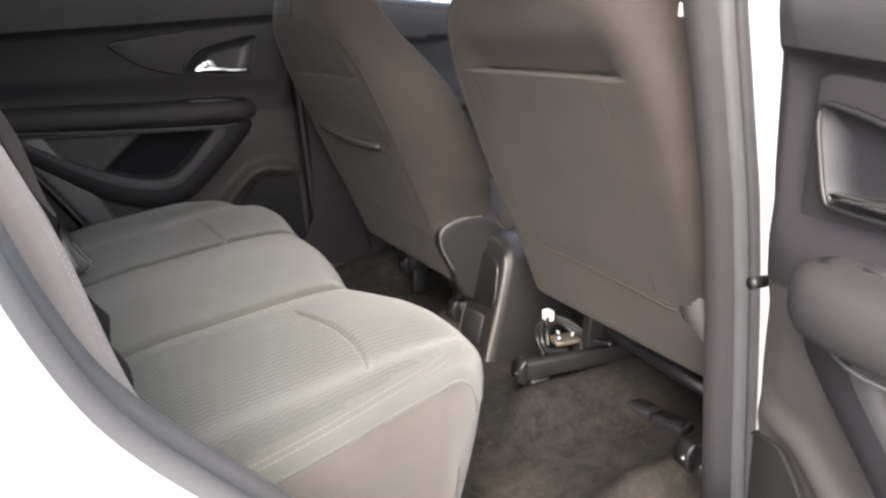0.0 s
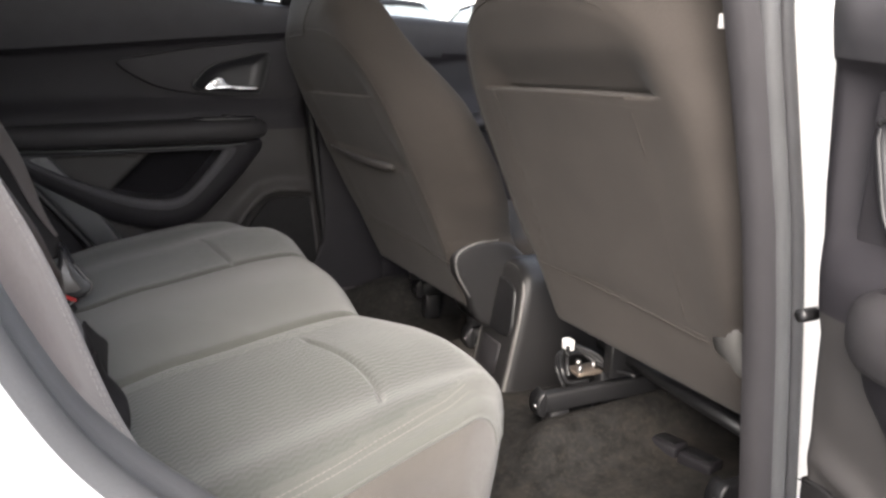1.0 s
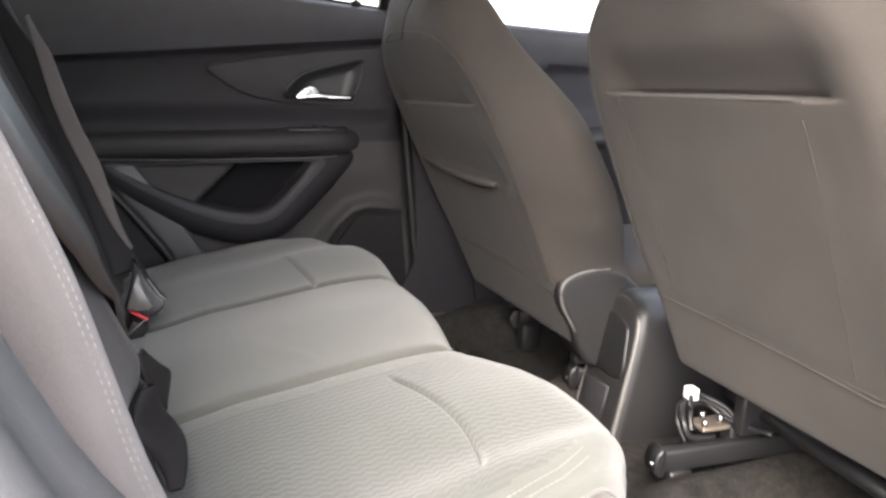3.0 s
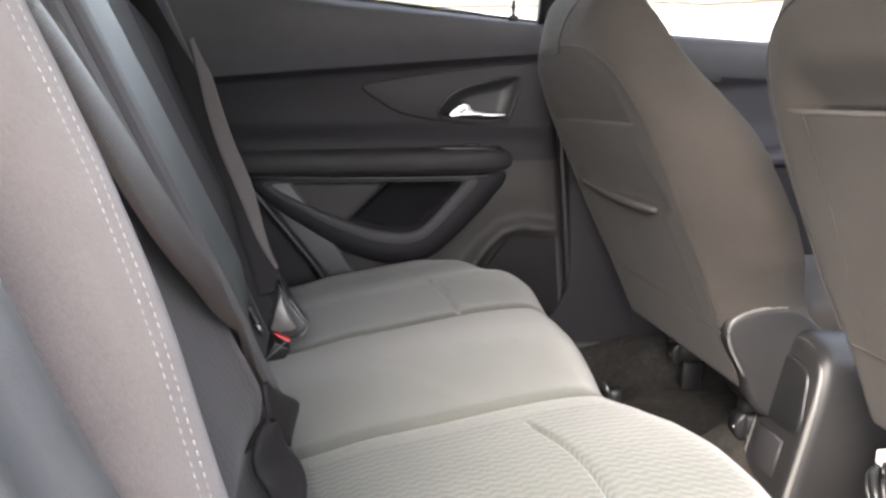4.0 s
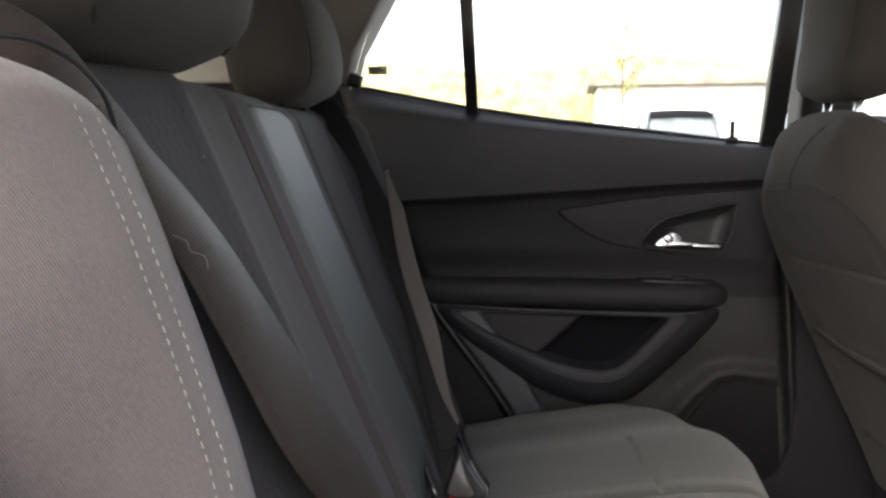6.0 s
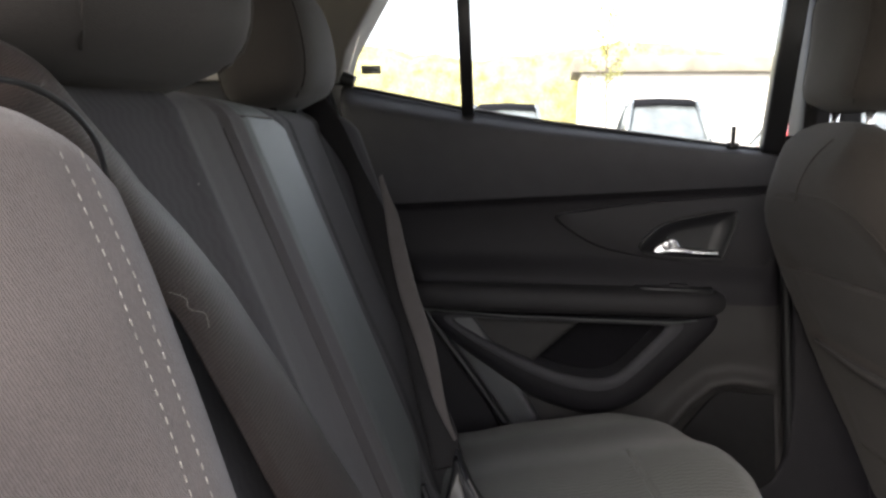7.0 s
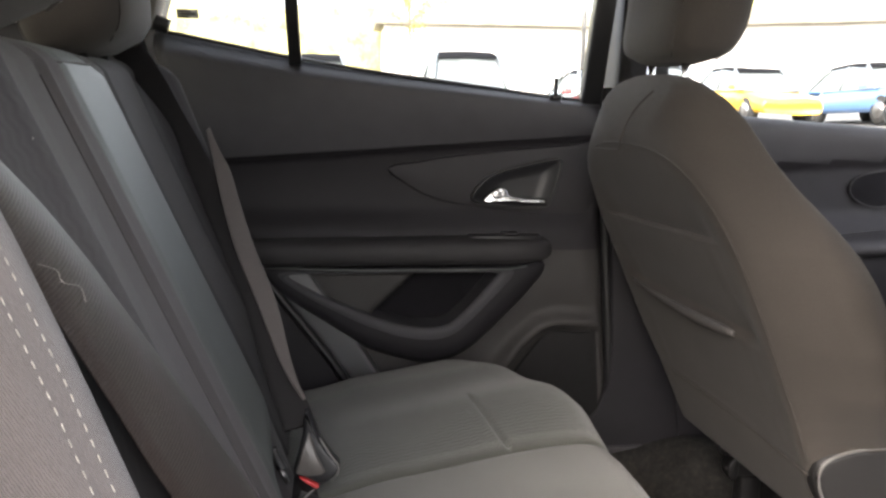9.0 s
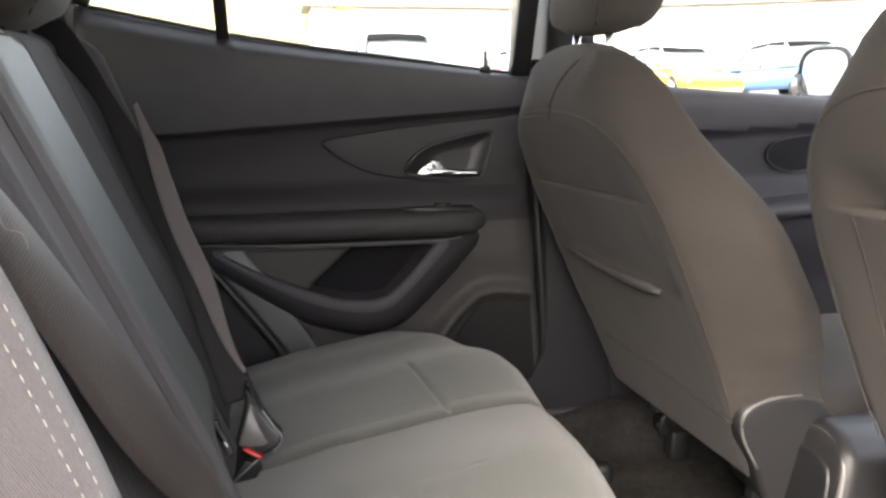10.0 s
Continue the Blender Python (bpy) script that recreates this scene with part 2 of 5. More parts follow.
def tube(pts, r, sides=8, caps=True, squash=1.0, up=Vector((0, 0, 1))):
    rows = []
    P = [Vector(p) for p in pts]
    for i, p in enumerate(P):
        d = (P[min(i + 1, len(P) - 1)] - P[max(i - 1, 0)]).normalized()
        a = d.cross(up)
        a = a.normalized() if a.length > 1e-4 else d.cross(Vector((1, 0, 0))).normalized()
        b = a.cross(d).normalized()
        rr = r(i / (len(P) - 1)) if callable(r) else r
        rows.append([p + rr * (math.cos(k * math.tau / sides) * a + squash * math.sin(k * math.tau / sides) * b) for k in range(sides)])
    return fix(skin(rows, True, caps))


def box(x0, x1, y0, y1, z0, z1, bevel=0.004, segs=2):
    bm = bmesh.new()
    bmesh.ops.create_cube(bm, size=1)
    for v in bm.verts:
        v.co = Vector(((x0 + x1) / 2 + v.co.x * (x1 - x0), (y0 + y1) / 2 + v.co.y * (y1 - y0), (z0 + z1) / 2 + v.co.z * (z1 - z0)))
    if bevel:
        bmesh.ops.bevel(bm, geom=bm.edges[:], offset=bevel, segments=segs, profile=0.5, affect="EDGES")
    return bm


def prism(outline, fn, w0, w1, round_=0.006, segs=3):
    """A plate: a closed outline (a, b) from depth w0 to w1, its front edge rounded; fn(a, b, w) places it."""
    P = [Vector((p[0], p[1])) for p in outline]
    m = len(P)
    inn = []
    area = sum(P[i].x * P[(i + 1) % m].y - P[(i + 1) % m].x * P[i].y for i in range(m))
    sgn = 1 if area > 0 else -1
    for i in range(m):
        d = (P[(i + 1) % m] - P[i - 1]).normalized()
        inn.append(Vector((-d.y, d.x)) * sgn)
    rows = [[fn(p.x, p.y, w0) for p in P]]
    sw = 1 if w1 > w0 else -1
    for k in range(segs + 1):
        a = k / segs * math.pi / 2
        off = round_ * (1 - math.cos(a))
        rows.append([fn(p.x + i.x * off, p.y + i.y * off, w1 - sw * round_ * (1 - math.sin(a))) for p, i in zip(P, inn)])
    return fix(skin(rows, True, True))


RIDGE = [(-0.01, 0.45), (0.005, 0.54), (0.035, 0.612), (0.075, 0.668), (0.115, 0.708), (0.150, 0.718), (0.30, 0.700)]


def seg_dist(x, z, a, b):
    """Distance from a point to a segment."""
    ax, az, bx, bz = *a, *b
    t = max(0, min(1, ((x - ax) * (bx - ax) + (z - az) * (bz - az)) / ((bx - ax) ** 2 + (bz - az) ** 2)))
    return math.hypot(x - ax - t * (bx - ax), z - az - t * (bz - az))


def sstep(a, b, x):
    t = min(1, max(0, (x - a) / (b - a)))
    return t * t * (3 - 2 * t)


def lerp_table(tab, x):
    for (a, va), (b, vb) in zip(tab, tab[1:]):
        if x <= b:
            return va + (vb - va) * max(0, (x - a) / (b - a)) if b > a else vb
    return tab[-1][1]


def dashes(pts, parent, name, length=0.0042, gap=0.0022, r=0.0008):
    """A line of stitches, joined into one run of thread."""
    P = [Vector(p) for p in pts]
    seg = [(b - a).length for a, b in zip(P, P[1:])]
    total = sum(seg)

    def at(s):
        for a, b, l in zip(P, P[1:], seg):
            if s <= l:
                return a.lerp(b, s / l)
            s -= l
        return P[-1]

    s = 0.0
    verts, faces = [], []
    while s + length < total:
        a, b = at(s), at(s + length)
        d = (b - a).normalized()
        u = d.cross(Vector((0.3, 0.5, 0.8))).normalized()
        w = d.cross(u)
        k0 = len(verts)
        for p, rr in ((a, 0.5), (a.lerp(b, 0.25), 1), (a.lerp(b, 0.75), 1), (b, 0.5)):
            for q in range(5):
                t = q * math.tau / 5
                verts.append(p + r * rr * (math.cos(t) * u + math.sin(t) * w))
        for ring in range(3):
            for q in range(5):
                faces.append((k0 + ring * 5 + q, k0 + ring * 5 + (q + 1) % 5, k0 + ring * 5 + 5 + (q + 1) % 5, k0 + ring * 5 + 5 + q))
        s += length + gap
    me = bpy.data.meshes.new(name)
    me.from_pydata([tuple(v) for v in verts], [], faces)
    me.materials.append(THREAD)
    ob = new(name, me)
    ob.parent = parent
    return tagged(ob, "pale stitching", kind="stuff")


# ---------------------------------------------------------------- the setting: ground, shell of the car
def rise(y):
    """The lot climbs gently beyond the far side of the car."""
    return 0.036 * max(0.0, y - 1.0)


ground = part("ground", skin([[(x, y, rise(y)) for y in (-150, -60, -20, -5, 1, 6, 12, 20, 35, 60, 120, 260)] for x in (-150, -60, -20, 0, 20, 60, 150)], flip=True), ASPHALT, None)
tagged(ground, "grey asphalt of a parking lot", "ground", kind="structure")


def car_floor():
    rows = []
    xs = [-0.3 + 0.025 * i for i in range(65)]
    ys = [-0.66 + 0.022 * j for j in range(61)]
    for x in xs:
        r = []
        for y in ys:
            z = 0.412 + 0.06 * sstep(0.50, 0.75, x) * 0 + 0.006 * noise.noise((x * 9, y * 9, 0))
            z += 0.02 * (1 - sstep(0.10, 0.20, abs(y)))
            z -= 0.03 * (1 - sstep(0.22, 0.42, x)) * sstep(0.18, 0.26, abs(y))
            z += 0.05 * sstep(0.57, 0.64, abs(y))
            for ty in (-0.19, -0.473, 0.18, 0.58):
                z += 0.064 * math.exp(-((y - ty - 0.08 * (x - 0.45)) / 0.045) ** 2) * sstep(0.33, 0.40, x)
            r.append((x, y, z))
        rows.append(r)
    return skin(rows, flip=True)


floor = part("floor", fix(car_floor()), CARPET)
tagged(floor, "worn dirty grey carpet of the rear footwell", "floor", kind="structure")


def car_z(x):
    """The belt line rises towards the rear."""
    return lerp_table([(-0.75, 1.268), (-0.548, 1.241), (-0.347, 1.203), (-0.195, 1.181), (-0.042, 1.163), (0.164, 1.138), (0.4, 1.118), (1.3, 1.06)], x)


# roof with its lining
roof = part("roof", box(-1.25, 0.95, -0.60, 0.60, 1.56, 1.60, 0.015), PAINT)
tagged(roof, "white painted car roof", "roof", kind="structure")
ceiling = part("ceiling", box(-1.22, 0.92, -0.60, 0.60, 1.535, 1.558, 0.006), LINER)
tagged(ceiling, "pale cloth headliner under the roof", "ceiling", kind="structure")
shell_floor = part("underbody", box(-1.3, 1.6, -0.68, 0.68, 0.30, 0.36, 0.01), BLACK)
tagged(shell_floor, "black underbody of the car", "underbody", kind="structure")


def wall(name, outline, y0, y1, mat, label, category, lean=0.0):
    """An upright side piece: outline in x and z, thickness from y0 to y1."""
    def fn(a, b, w):
        return (a, w - math.copysign(lean * max(0, b - 1.15), w), b)
    ob = part(name, prism(outline, fn, y0, y1, 0.006), mat)
    return tagged(ob, label, category, kind="structure")


# far side: sill, B pillar, C pillar, quarter panel, roof rail
wall("sill_far", [(-0.5, 0.33), (1.5, 0.33), (1.5, 0.452), (-0.5, 0.452)], 0.78, 0.64, TRIM, "dark plastic sill trim", "sill")
wall("pillar_b_far", [(0.08, 0.44), (0.42, 0.44), (0.34, 1.0), (0.30, 1.54), (0.222, 1.54), (0.240, 1.0), (0.262, 0.66), (0.258, 0.58), (0.235, 0.525), (0.19, 0.485), (0.13, 0.462)], 0.74, 0.650, CHAR, "dark grey trim of the centre pillar", "pillar", 0.25)
wall("quarter_far", [(-1.3, 0.33), (-0.12, 0.33), (-0.27, 0.60), (-0.38, 0.775), (-0.47, 0.92), (-0.60, 1.20), (-0.62, 1.27), (-1.3, 1.30)], 0.78, 0.665, CHAR, "dark plastic trim over the wheel arch", "wall")
wall("pillar_c_far", [(-0.70, 1.25), (-0.575, 1.245), (-0.555, 1.30), (-0.40, 1.54), (-0.62, 1.54)], 0.74, 0.63, PILLAR, "grey-brown trim of the rear pillar", "pillar", 0.25)
wall("pillar_d_far", [(-1.3, 1.25), (-0.725, 1.25), (-0.645, 1.54), (-1.3, 1.54)], 0.74, 0.67, LINER, "pale beige trim of the hatch pillar", "pillar", 0.25)
wall("rail_far", [(-1.3, 1.47), (1.0, 1.47), (0.9, 1.56), (-1.3, 1.56)], 0.74, 0.60, LINER, "pale roof rail lining", "rail", 0.1)
# near side
wall("sill_near", [(-0.2, 0.33), (1.5, 0.33), (1.5, 0.452), (-0.2, 0.452)], -0.76, -0.63, TRIM, "dark plastic sill trim", "sill")
wall("pillar_b_near", [(0.436, 0.45), (0.60, 0.45), (0.48, 1.0), (0.43, 1.54), (0.275, 1.54), (0.322, 1.106), (0.348, 1.01), (0.376, 0.90), (0.394, 0.80), (0.404, 0.72), (0.424, 0.56)], -0.605, -0.572, TRIM, "grey plastic trim of the centre pillar", "pillar", 0.2)
wall("rail_near", [(-1.3, 1.50), (1.0, 1.50), (0.9, 1.57), (-1.3, 1.57)], -0.74, -0.60, LINER, "pale roof rail lining", "rail", 0.1)
# front and rear closing walls
front_wall = part("bulkhead", box(1.45, 1.5, -0.72, 0.72, 0.33, 1.05, 0.01), BLACK)
tagged(front_wall, "dark bulkhead at the front", "wall", kind="structure")
hatch = part("tailgate", box(-1.34, -1.29, -0.70, 0.70, 0.40, 1.16, 0.01), TRIM)
tagged(hatch, "dark tailgate trim behind the seats", "wall", kind="structure")
# dark tint is added to hold back light from behind
rear_glass = part("window_rear", box(-1.325, -1.318, -0.68, 0.68, 1.162, 1.54, 0.001, 1), TINTED)
tagged(rear_glass, "rear window glass, dark tint added to cut light", "window", kind="structure")
load = part("cargo_floor", box(-1.29, -0.42, -0.66, 0.66, 0.62, 0.66, 0.01), CARPET)
tagged(load, "dark carpet of the load floor", "floor", kind="structure")

# near dogleg: painted body edge and rubber seal round the door opening
DOG = [(-0.42, 1.54), (-0.52, 1.38), (-0.535, 1.28), (-0.49, 1.19), (-0.42, 1.13), (-0.362, 1.07), (-0.325, 0.99), (-0.300, 0.92), (-0.272, 0.860), (-0.240, 0.815), (-0.196, 0.768), (-0.13, 0.70), (-0.07, 0.62), (-0.02, 0.53), (0.02, 0.44)]


def dogleg():
    line = smooth_line([(x, 0, z) for x, z in DOG], 5)
    sec = [(-0.60, -0.86), (-0.05, -0.80), (-0.012, -0.775), (0.0, -0.755), (0.003, -0.735), (0.0, -0.715)]
    rows = []
    for i, p in enumerate(line):
        d = (line[min(i + 1, len(line) - 1)] - line[max(i - 1, 0)]).normalized()
        nrm = Vector((-d.z, 0, d.x))
        if nrm.x < 0:
            nrm = -nrm
        rows.append([(p.x + nrm.x * a, y, p.z + nrm.z * a * (0.4 if a < -0.1 else 1)) for a, y in sec])
    return fix(skin(rows))


quarter = part("quarter_near", dogleg(), PAINT)
tagged(quarter, "white painted rear body edge of the door opening", "wall", kind="structure")


def seal_strip():
    line = smooth_line([(x, 0, z) for x, z in DOG], 5)
    sec = [(-0.004, -0.756), (0.006, -0.749), (0.012, -0.738), (0.011, -0.726), (0.005, -0.719), (0.004, -0.712), (0.009, -0.700), (0.012, -0.686), (0.008, -0.670), (-0.006, -0.656), (-0.03, -0.648), (-0.10, -0.640)]
    rows = []
    for i, p in enumerate(line):
        d = (line[min(i + 1, len(line) - 1)] - line[max(i - 1, 0)]).normalized()
        nrm = Vector((-d.z, 0, d.x))
        if nrm.x < 0:
            nrm = -nrm
        rows.append([(p.x + nrm.x * a, y, p.z + nrm.z * a) for a, y in sec])
    return fix(skin(rows))


seal = part("door_seal", seal_strip(), GREYSEAL)
tagged(seal, "grey rubber door seal and trim edge", "seal", kind="structure")


# ---------------------------------------------------------------- rear doors
def rear_door(place, label, mirror, edge, raised=0.0, stout=1.0):
    """A rear door with its trim, built with the skin at w = 0 and the cabin towards +w; place maps (x, w, z)."""
    door = thing("rear_door", label, "car door", "rear doors")

    outer = smooth_line([(-0.42, 0.826), (-0.30, 0.829), (-0.10, 0.831), (0.06, 0.832), (0.122, 0.838), (0.126, 0.815), (0.103, 0.785), (0.06, 0.74), (0.015, 0.694), (-0.03, 0.656), (-0.09, 0.635), (-0.16, 0.645), (-0.24, 0.676), (-0.31, 0.722), (-0.375, 0.770)], 6, True)
    inner = smooth_line([(-0.36, 0.815), (-0.26, 0.8165), (-0.12, 0.8175), (-0.02, 0.818), (0.02, 0.817), (0.024, 0.810), (0.012, 0.795), (-0.012, 0.768), (-0.04, 0.738), (-0.064, 0.718), (-0.096, 0.711), (-0.15, 0.716), (-0.21, 0.735), (-0.27, 0.760), (-0.32, 0.785)], 6, True)
    oc = [Vector((q[0], q[1])) for q in outer]
    ic = [Vector((q[0], q[1])) for q in inner]
    pocket = [tuple(b.lerp(a, 0.22)) for a, b in zip(oc, ic)]

    def rear_edge(z):
        return lerp_table([(0.40, -0.10), (0.50, -0.185), (0.62, -0.258), (0.70, -0.318), (0.778, -0.375), (0.92, -0.465), (1.10, -0.55), (1.27, -0.60)], z)

    def front_edge(z):
        return lerp_table(edge, z)

    def tl(x):
        return 1.024 + (x + 0.486) * 0.0715

    def depth(x, z):
        w = 0.036
        t = tl(x)
        bz = car_z(x)
        if z > t:
            k = (z - t) / (bz - t)
            w = 0.052 + 0.020 * math.sin(min(1, k * 1.15) * math.pi * 0.62) - 0.055 * sstep(0.80, 1.0, k) ** 1.4
        else:
            w = 0.052 - 0.018 * sstep(0, 0.010, t - z) - 0.008 * math.sin(max(0, min(1, (t - z) / 0.13)) * math.pi)
        # dished middle panel running out to the armrest
        if z < t:
            w += 0.022 * sstep(0.94, 0.885, z) - 0.020 * sstep(0.80, 0.66, z)
            # ridge round the loudspeaker
            if x > -0.06 and z < 0.78:
                d = min(seg_dist(x, z, a, b) for a, b in zip(RIDGE, RIDGE[1:]))
                w += (0.010 if mirror else 0.026) * math.exp(-(d / 0.015) ** 2)
            # joint from the armrest to the front edge
            w -= 0.004 * math.exp(-((z - 0.853) / 0.0022) ** 2) * sstep(0.10, 0.14, x)
        if 0.70 < z < 0.83 and inside(x, z):
            w = 0.050 - 0.043 * sstep(-0.006, 0.006, x - (-0.205 + (z - 0.735) * 1.05))
        w = 0.045 + (w - 0.045) * sstep(-0.005, 0.05, front_edge(z) - x)
        e = min(x - rear_edge(z), front_edge(z) - x)
        w -= 0.02 * (1 - sstep(0, 0.018, e))
        return w

    def inside(x, z):
        hit = False
        for (xa, za), (xb, zb) in zip(pocket, pocket[1:] + pocket[:1]):
            if (za > z) != (zb > z) and x < (xb - xa) * (z - za) / (zb - za) + xa:
                hit = not hit
        return hit

    NX = 96
    ks = [i / 125 for i in range(2, 126)]
    rows_all = []

    def height(k, x):
        """Rows of the panel: one lies along the crease, one along the joint."""
        if k < 0.5:
            return 0.41 + (0.853 - 0.41) * k / 0.5
        if k < 0.72:
            return 0.853 + (tl(x) - 0.853) * (k - 0.5) / 0.22
        return tl(x) + (car_z(x) - tl(x)) * (k - 0.72) / 0.28

    for k in ks:
        r = []
        for j in range(NX + 1):
            u = j / NX
            x0 = -0.6 + u * 0.83
            z = height(k, x0)
            x = rear_edge(z) + u * (front_edge(z) - rear_edge(z))
            r.append((x, height(k, x)))
        rows_all.append(r)
    bm = skin([[place(x, depth(x, z), z) for x, z in r] for r in rows_all], flip=mirror)
    bm.faces.ensure_lookup_table()
    for i in range(len(ks) - 1):
        for j in range(NX):
            x, z = rows_all[i][j]
            f = bm.faces[i * NX + j]
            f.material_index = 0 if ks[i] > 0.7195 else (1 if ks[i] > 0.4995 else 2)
            # the hollow of the pull is darkened as its shade
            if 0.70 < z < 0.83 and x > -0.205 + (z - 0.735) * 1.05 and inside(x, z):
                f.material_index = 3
    part("trim_panel", fix(bm), [UPPER, MIDSHADE, PANEL, RECESS_SHADE], door)
    # outer skin
    sk = [(rear_edge(z) - 0.03, z) for z in (0.40, 0.55, 0.7, 0.85, 1.0, 1.15, 1.25)] + [(front_edge(z) - 0.004, z) for z in (1.12, 0.9, 0.6, 0.40)]
    part("outer_skin", prism(sk, lambda a, b, w: place(a, w, b), 0.002, -0.045, 0.012), PAINT, door, "white painted outer panel")
    # inset panel round the handle
    leaf = smooth_line([(-0.178, 1.008), (-0.12, 1.021), (-0.04, 1.034), (0.06, 1.045), (0.16, 1.054), (0.215, 1.058), (0.225, 1.0), (0.225, 0.915), (0.16, 0.918), (0.05, 0.928), (-0.04, 0.940), (-0.095, 0.952), (-0.14, 0.975)], 5, True)
    lim = front_edge(1.0) - (0.05 if mirror else 0.018)
    keep = [(p[0], p[1]) for p in leaf]
    cut = [k for k, p in enumerate(keep) if p[0] > lim]
    leaf = keep[:cut[0]] + [(lim, 1.046), (lim, 0.985), (lim, 0.922)] + keep[cut[-1] + 1:]
    part("handle_panel", prism(leaf, lambda a, b, w: place(a, w, b), 0.020, 0.0385, 0.004), LEAF, door, "dark leaf-shaped panel")
    # bezel: a recess with a rim
    bez = [(q[0], q[1]) for q in smooth_line([(-0.020, 0.950), (-0.008, 0.978), (0.022, 1.000), (0.08, 1.016), (0.132, 1.026), (0.142, 1.018), (0.134, 0.982), (0.123, 0.947), (0.108, 0.940), (0.04, 0.940)], 4, True)]
    c = Vector((0.06, 0.965))
    rows = []
    for s, w in ((1.04, 0.036), (1.04, 0.0475), (1.00, 0.0495), (0.95, 0.0485), (0.91, 0.0425), (0.5, 0.0415), (0.02, 0.0415)):
        rows.append([place(c.x + (x - c.x) * s, w, c.y + (z - c.y) * s) for x, z in bez])
    bezel = part("handle_bezel", fix(skin(rows, True, True)), GLOSS, door, "glossy black bezel")
    part("bezel_rim", tube([place(c.x + (x - c.x) * 1.01, 0.049, c.y + (z - c.y) * 1.01) for x, z in bez + bez[:1]], 0.0028, 8), BLACK, bezel, "black raised rim")
    lev = [(q[0], q[1]) for q in smooth_line([(-0.004, 0.950), (0.008, 0.964), (0.026, 0.975), (0.040, 0.972), (0.048, 0.961), (0.080, 0.9565), (0.112, 0.955), (0.115, 0.951), (0.110, 0.9475), (0.05, 0.947), (0.01, 0.946)], 4, True)]
    part("handle_lever", prism(lev, lambda a, b, w: place(a, w - 0.10 * max(0, a - 0.05) * 0.3, b), 0.040, 0.058, 0.005), CHROME, bezel, "chrome lever")
    pin = [(q[0], q[1]) for q in smooth_line([(0.022 + 0.010 * math.cos(t), 0.962 + 0.009 * math.sin(t)) for t in [k * math.tau / 8 for k in range(8)]], 2, True)]
    part("lock_knob", prism(pin, lambda a, b, w: place(a, w, b), 0.05, 0.062, 0.003), CHROME, bezel, "chrome knob")
    # armrest pad
    sec = []
    line = [(-0.47, 0.853, 0.030), (-0.40, 0.855, 0.050), (-0.25, 0.857, 0.060), (-0.10, 0.859, 0.064), (0.02, 0.860, 0.062), (0.08, 0.860, 0.054), (0.112, 0.860, 0.040), (0.130, 0.859, 0.022), (0.135, 0.858, 0.008)]
    rows = []
    for x, z, r in [tuple(v) for v in smooth_line(line, 5)]:
        h = 0.027 if x < 0.08 else 0.027 * math.sqrt(max(0.02, 1 - ((x - 0.08) / 0.06) ** 2))
        ring = []
        for k in range(20):
            t = k * math.tau / 20
            cs, sn = math.cos(t), math.sin(t)
            ring.append(place(x, 0.035 + stout * r * math.copysign(abs(cs) ** 0.6, cs) * (1 if cs > 0 else 0.3), z + raised - 0.6 * 0.027 * (stout - 1) + stout * h * math.copysign(abs(sn) ** 0.7, sn)))
        rows.append(ring)
    armrest = part("armrest", fix(skin(rows, True, True)), ARMPAD, door, "dark padded armrest")
    sw = [(q[0], q[1]) for q in smooth_line([(-0.02, 0.05), (0.09, 0.05), (0.105, 0.07), (0.09, 0.095), (-0.02, 0.095)], 4, True)]
    part("switch_plate", prism(sw, lambda a, b, w: place(a, b * 0.8, w), 0.878 + raised, 0.8885 + raised, 0.003), BLACK, armrest, "black window switch plate")
    part("window_switch", prism([(0.03, 0.062), (0.062, 0.062), (0.062, 0.084), (0.03, 0.084)], lambda a, b, w: place(a, b * 0.8, w), 0.885 + raised, 0.8935 + raised, 0.003), TRIM, armrest)
    # pale joint under the pad
    part("trim_strip", tube([place(x, 0.100 - 0.055 * sstep(0.02, 0.14, x) - 0.03 * sstep(-0.2, -0.45, x), 0.830) for x in [-0.44 + 0.02 * i for i in range(27)]], 0.0018, 6), VINYL, door, "thin grey trim strip")
    # surround with the pull pocket
    lip = [a.lerp(b, 0.70) for a, b in zip(oc, ic)]
    rows = []
    for pts, w in ((oc, 0.024), ([a.lerp(b, 0.05) for a, b in zip(oc, ic)], 0.052), ([a.lerp(b, 0.25) for a, b in zip(oc, ic)], 0.066), ([a.lerp(b, 0.5) for a, b in zip(oc, ic)], 0.070), (lip, 0.070)):
        rows.append([place(p.x, w, p.y) for p in pts])
    part("pull_surround", fix(skin(rows, True)), CHAR, door, "black plastic surround of the pull")
    rows = []
    for pts, w in ((lip, 0.070), ([a.lerp(b, 0.85) for a, b in zip(oc, ic)], 0.0735), (ic, 0.070), (ic, 0.060), ([a.lerp(Vector((-0.16, 0.77)), 0.03) for a in ic], 0.010)):
        rows.append([place(p.x, w, p.y) for p in pts])
    part("pull_handle", fix(skin(rows, True, False)), UPPER, door, "dark grey inner lip of the pull pocket")
    low = [p for p, q in zip(oc, ic) if p.y < 0.80]
    part("surround_edge", tube([place(p.x, 0.040, p.y) for p in low], 0.0022, 6), HEM, door, "thin lighter edge line")
    # loudspeaker
    spk = [(min(q[0], front_edge(q[1]) - (0.010 if mirror else 0.022)), q[1]) for q in smooth_line([(0.030, 0.46), (0.034, 0.53), (0.060, 0.595), (0.098, 0.652), (0.126, 0.686), (0.146, 0.695), (0.19, 0.690), (0.238, 0.683), (0.250, 0.60), (0.255, 0.47)], 5, True)]
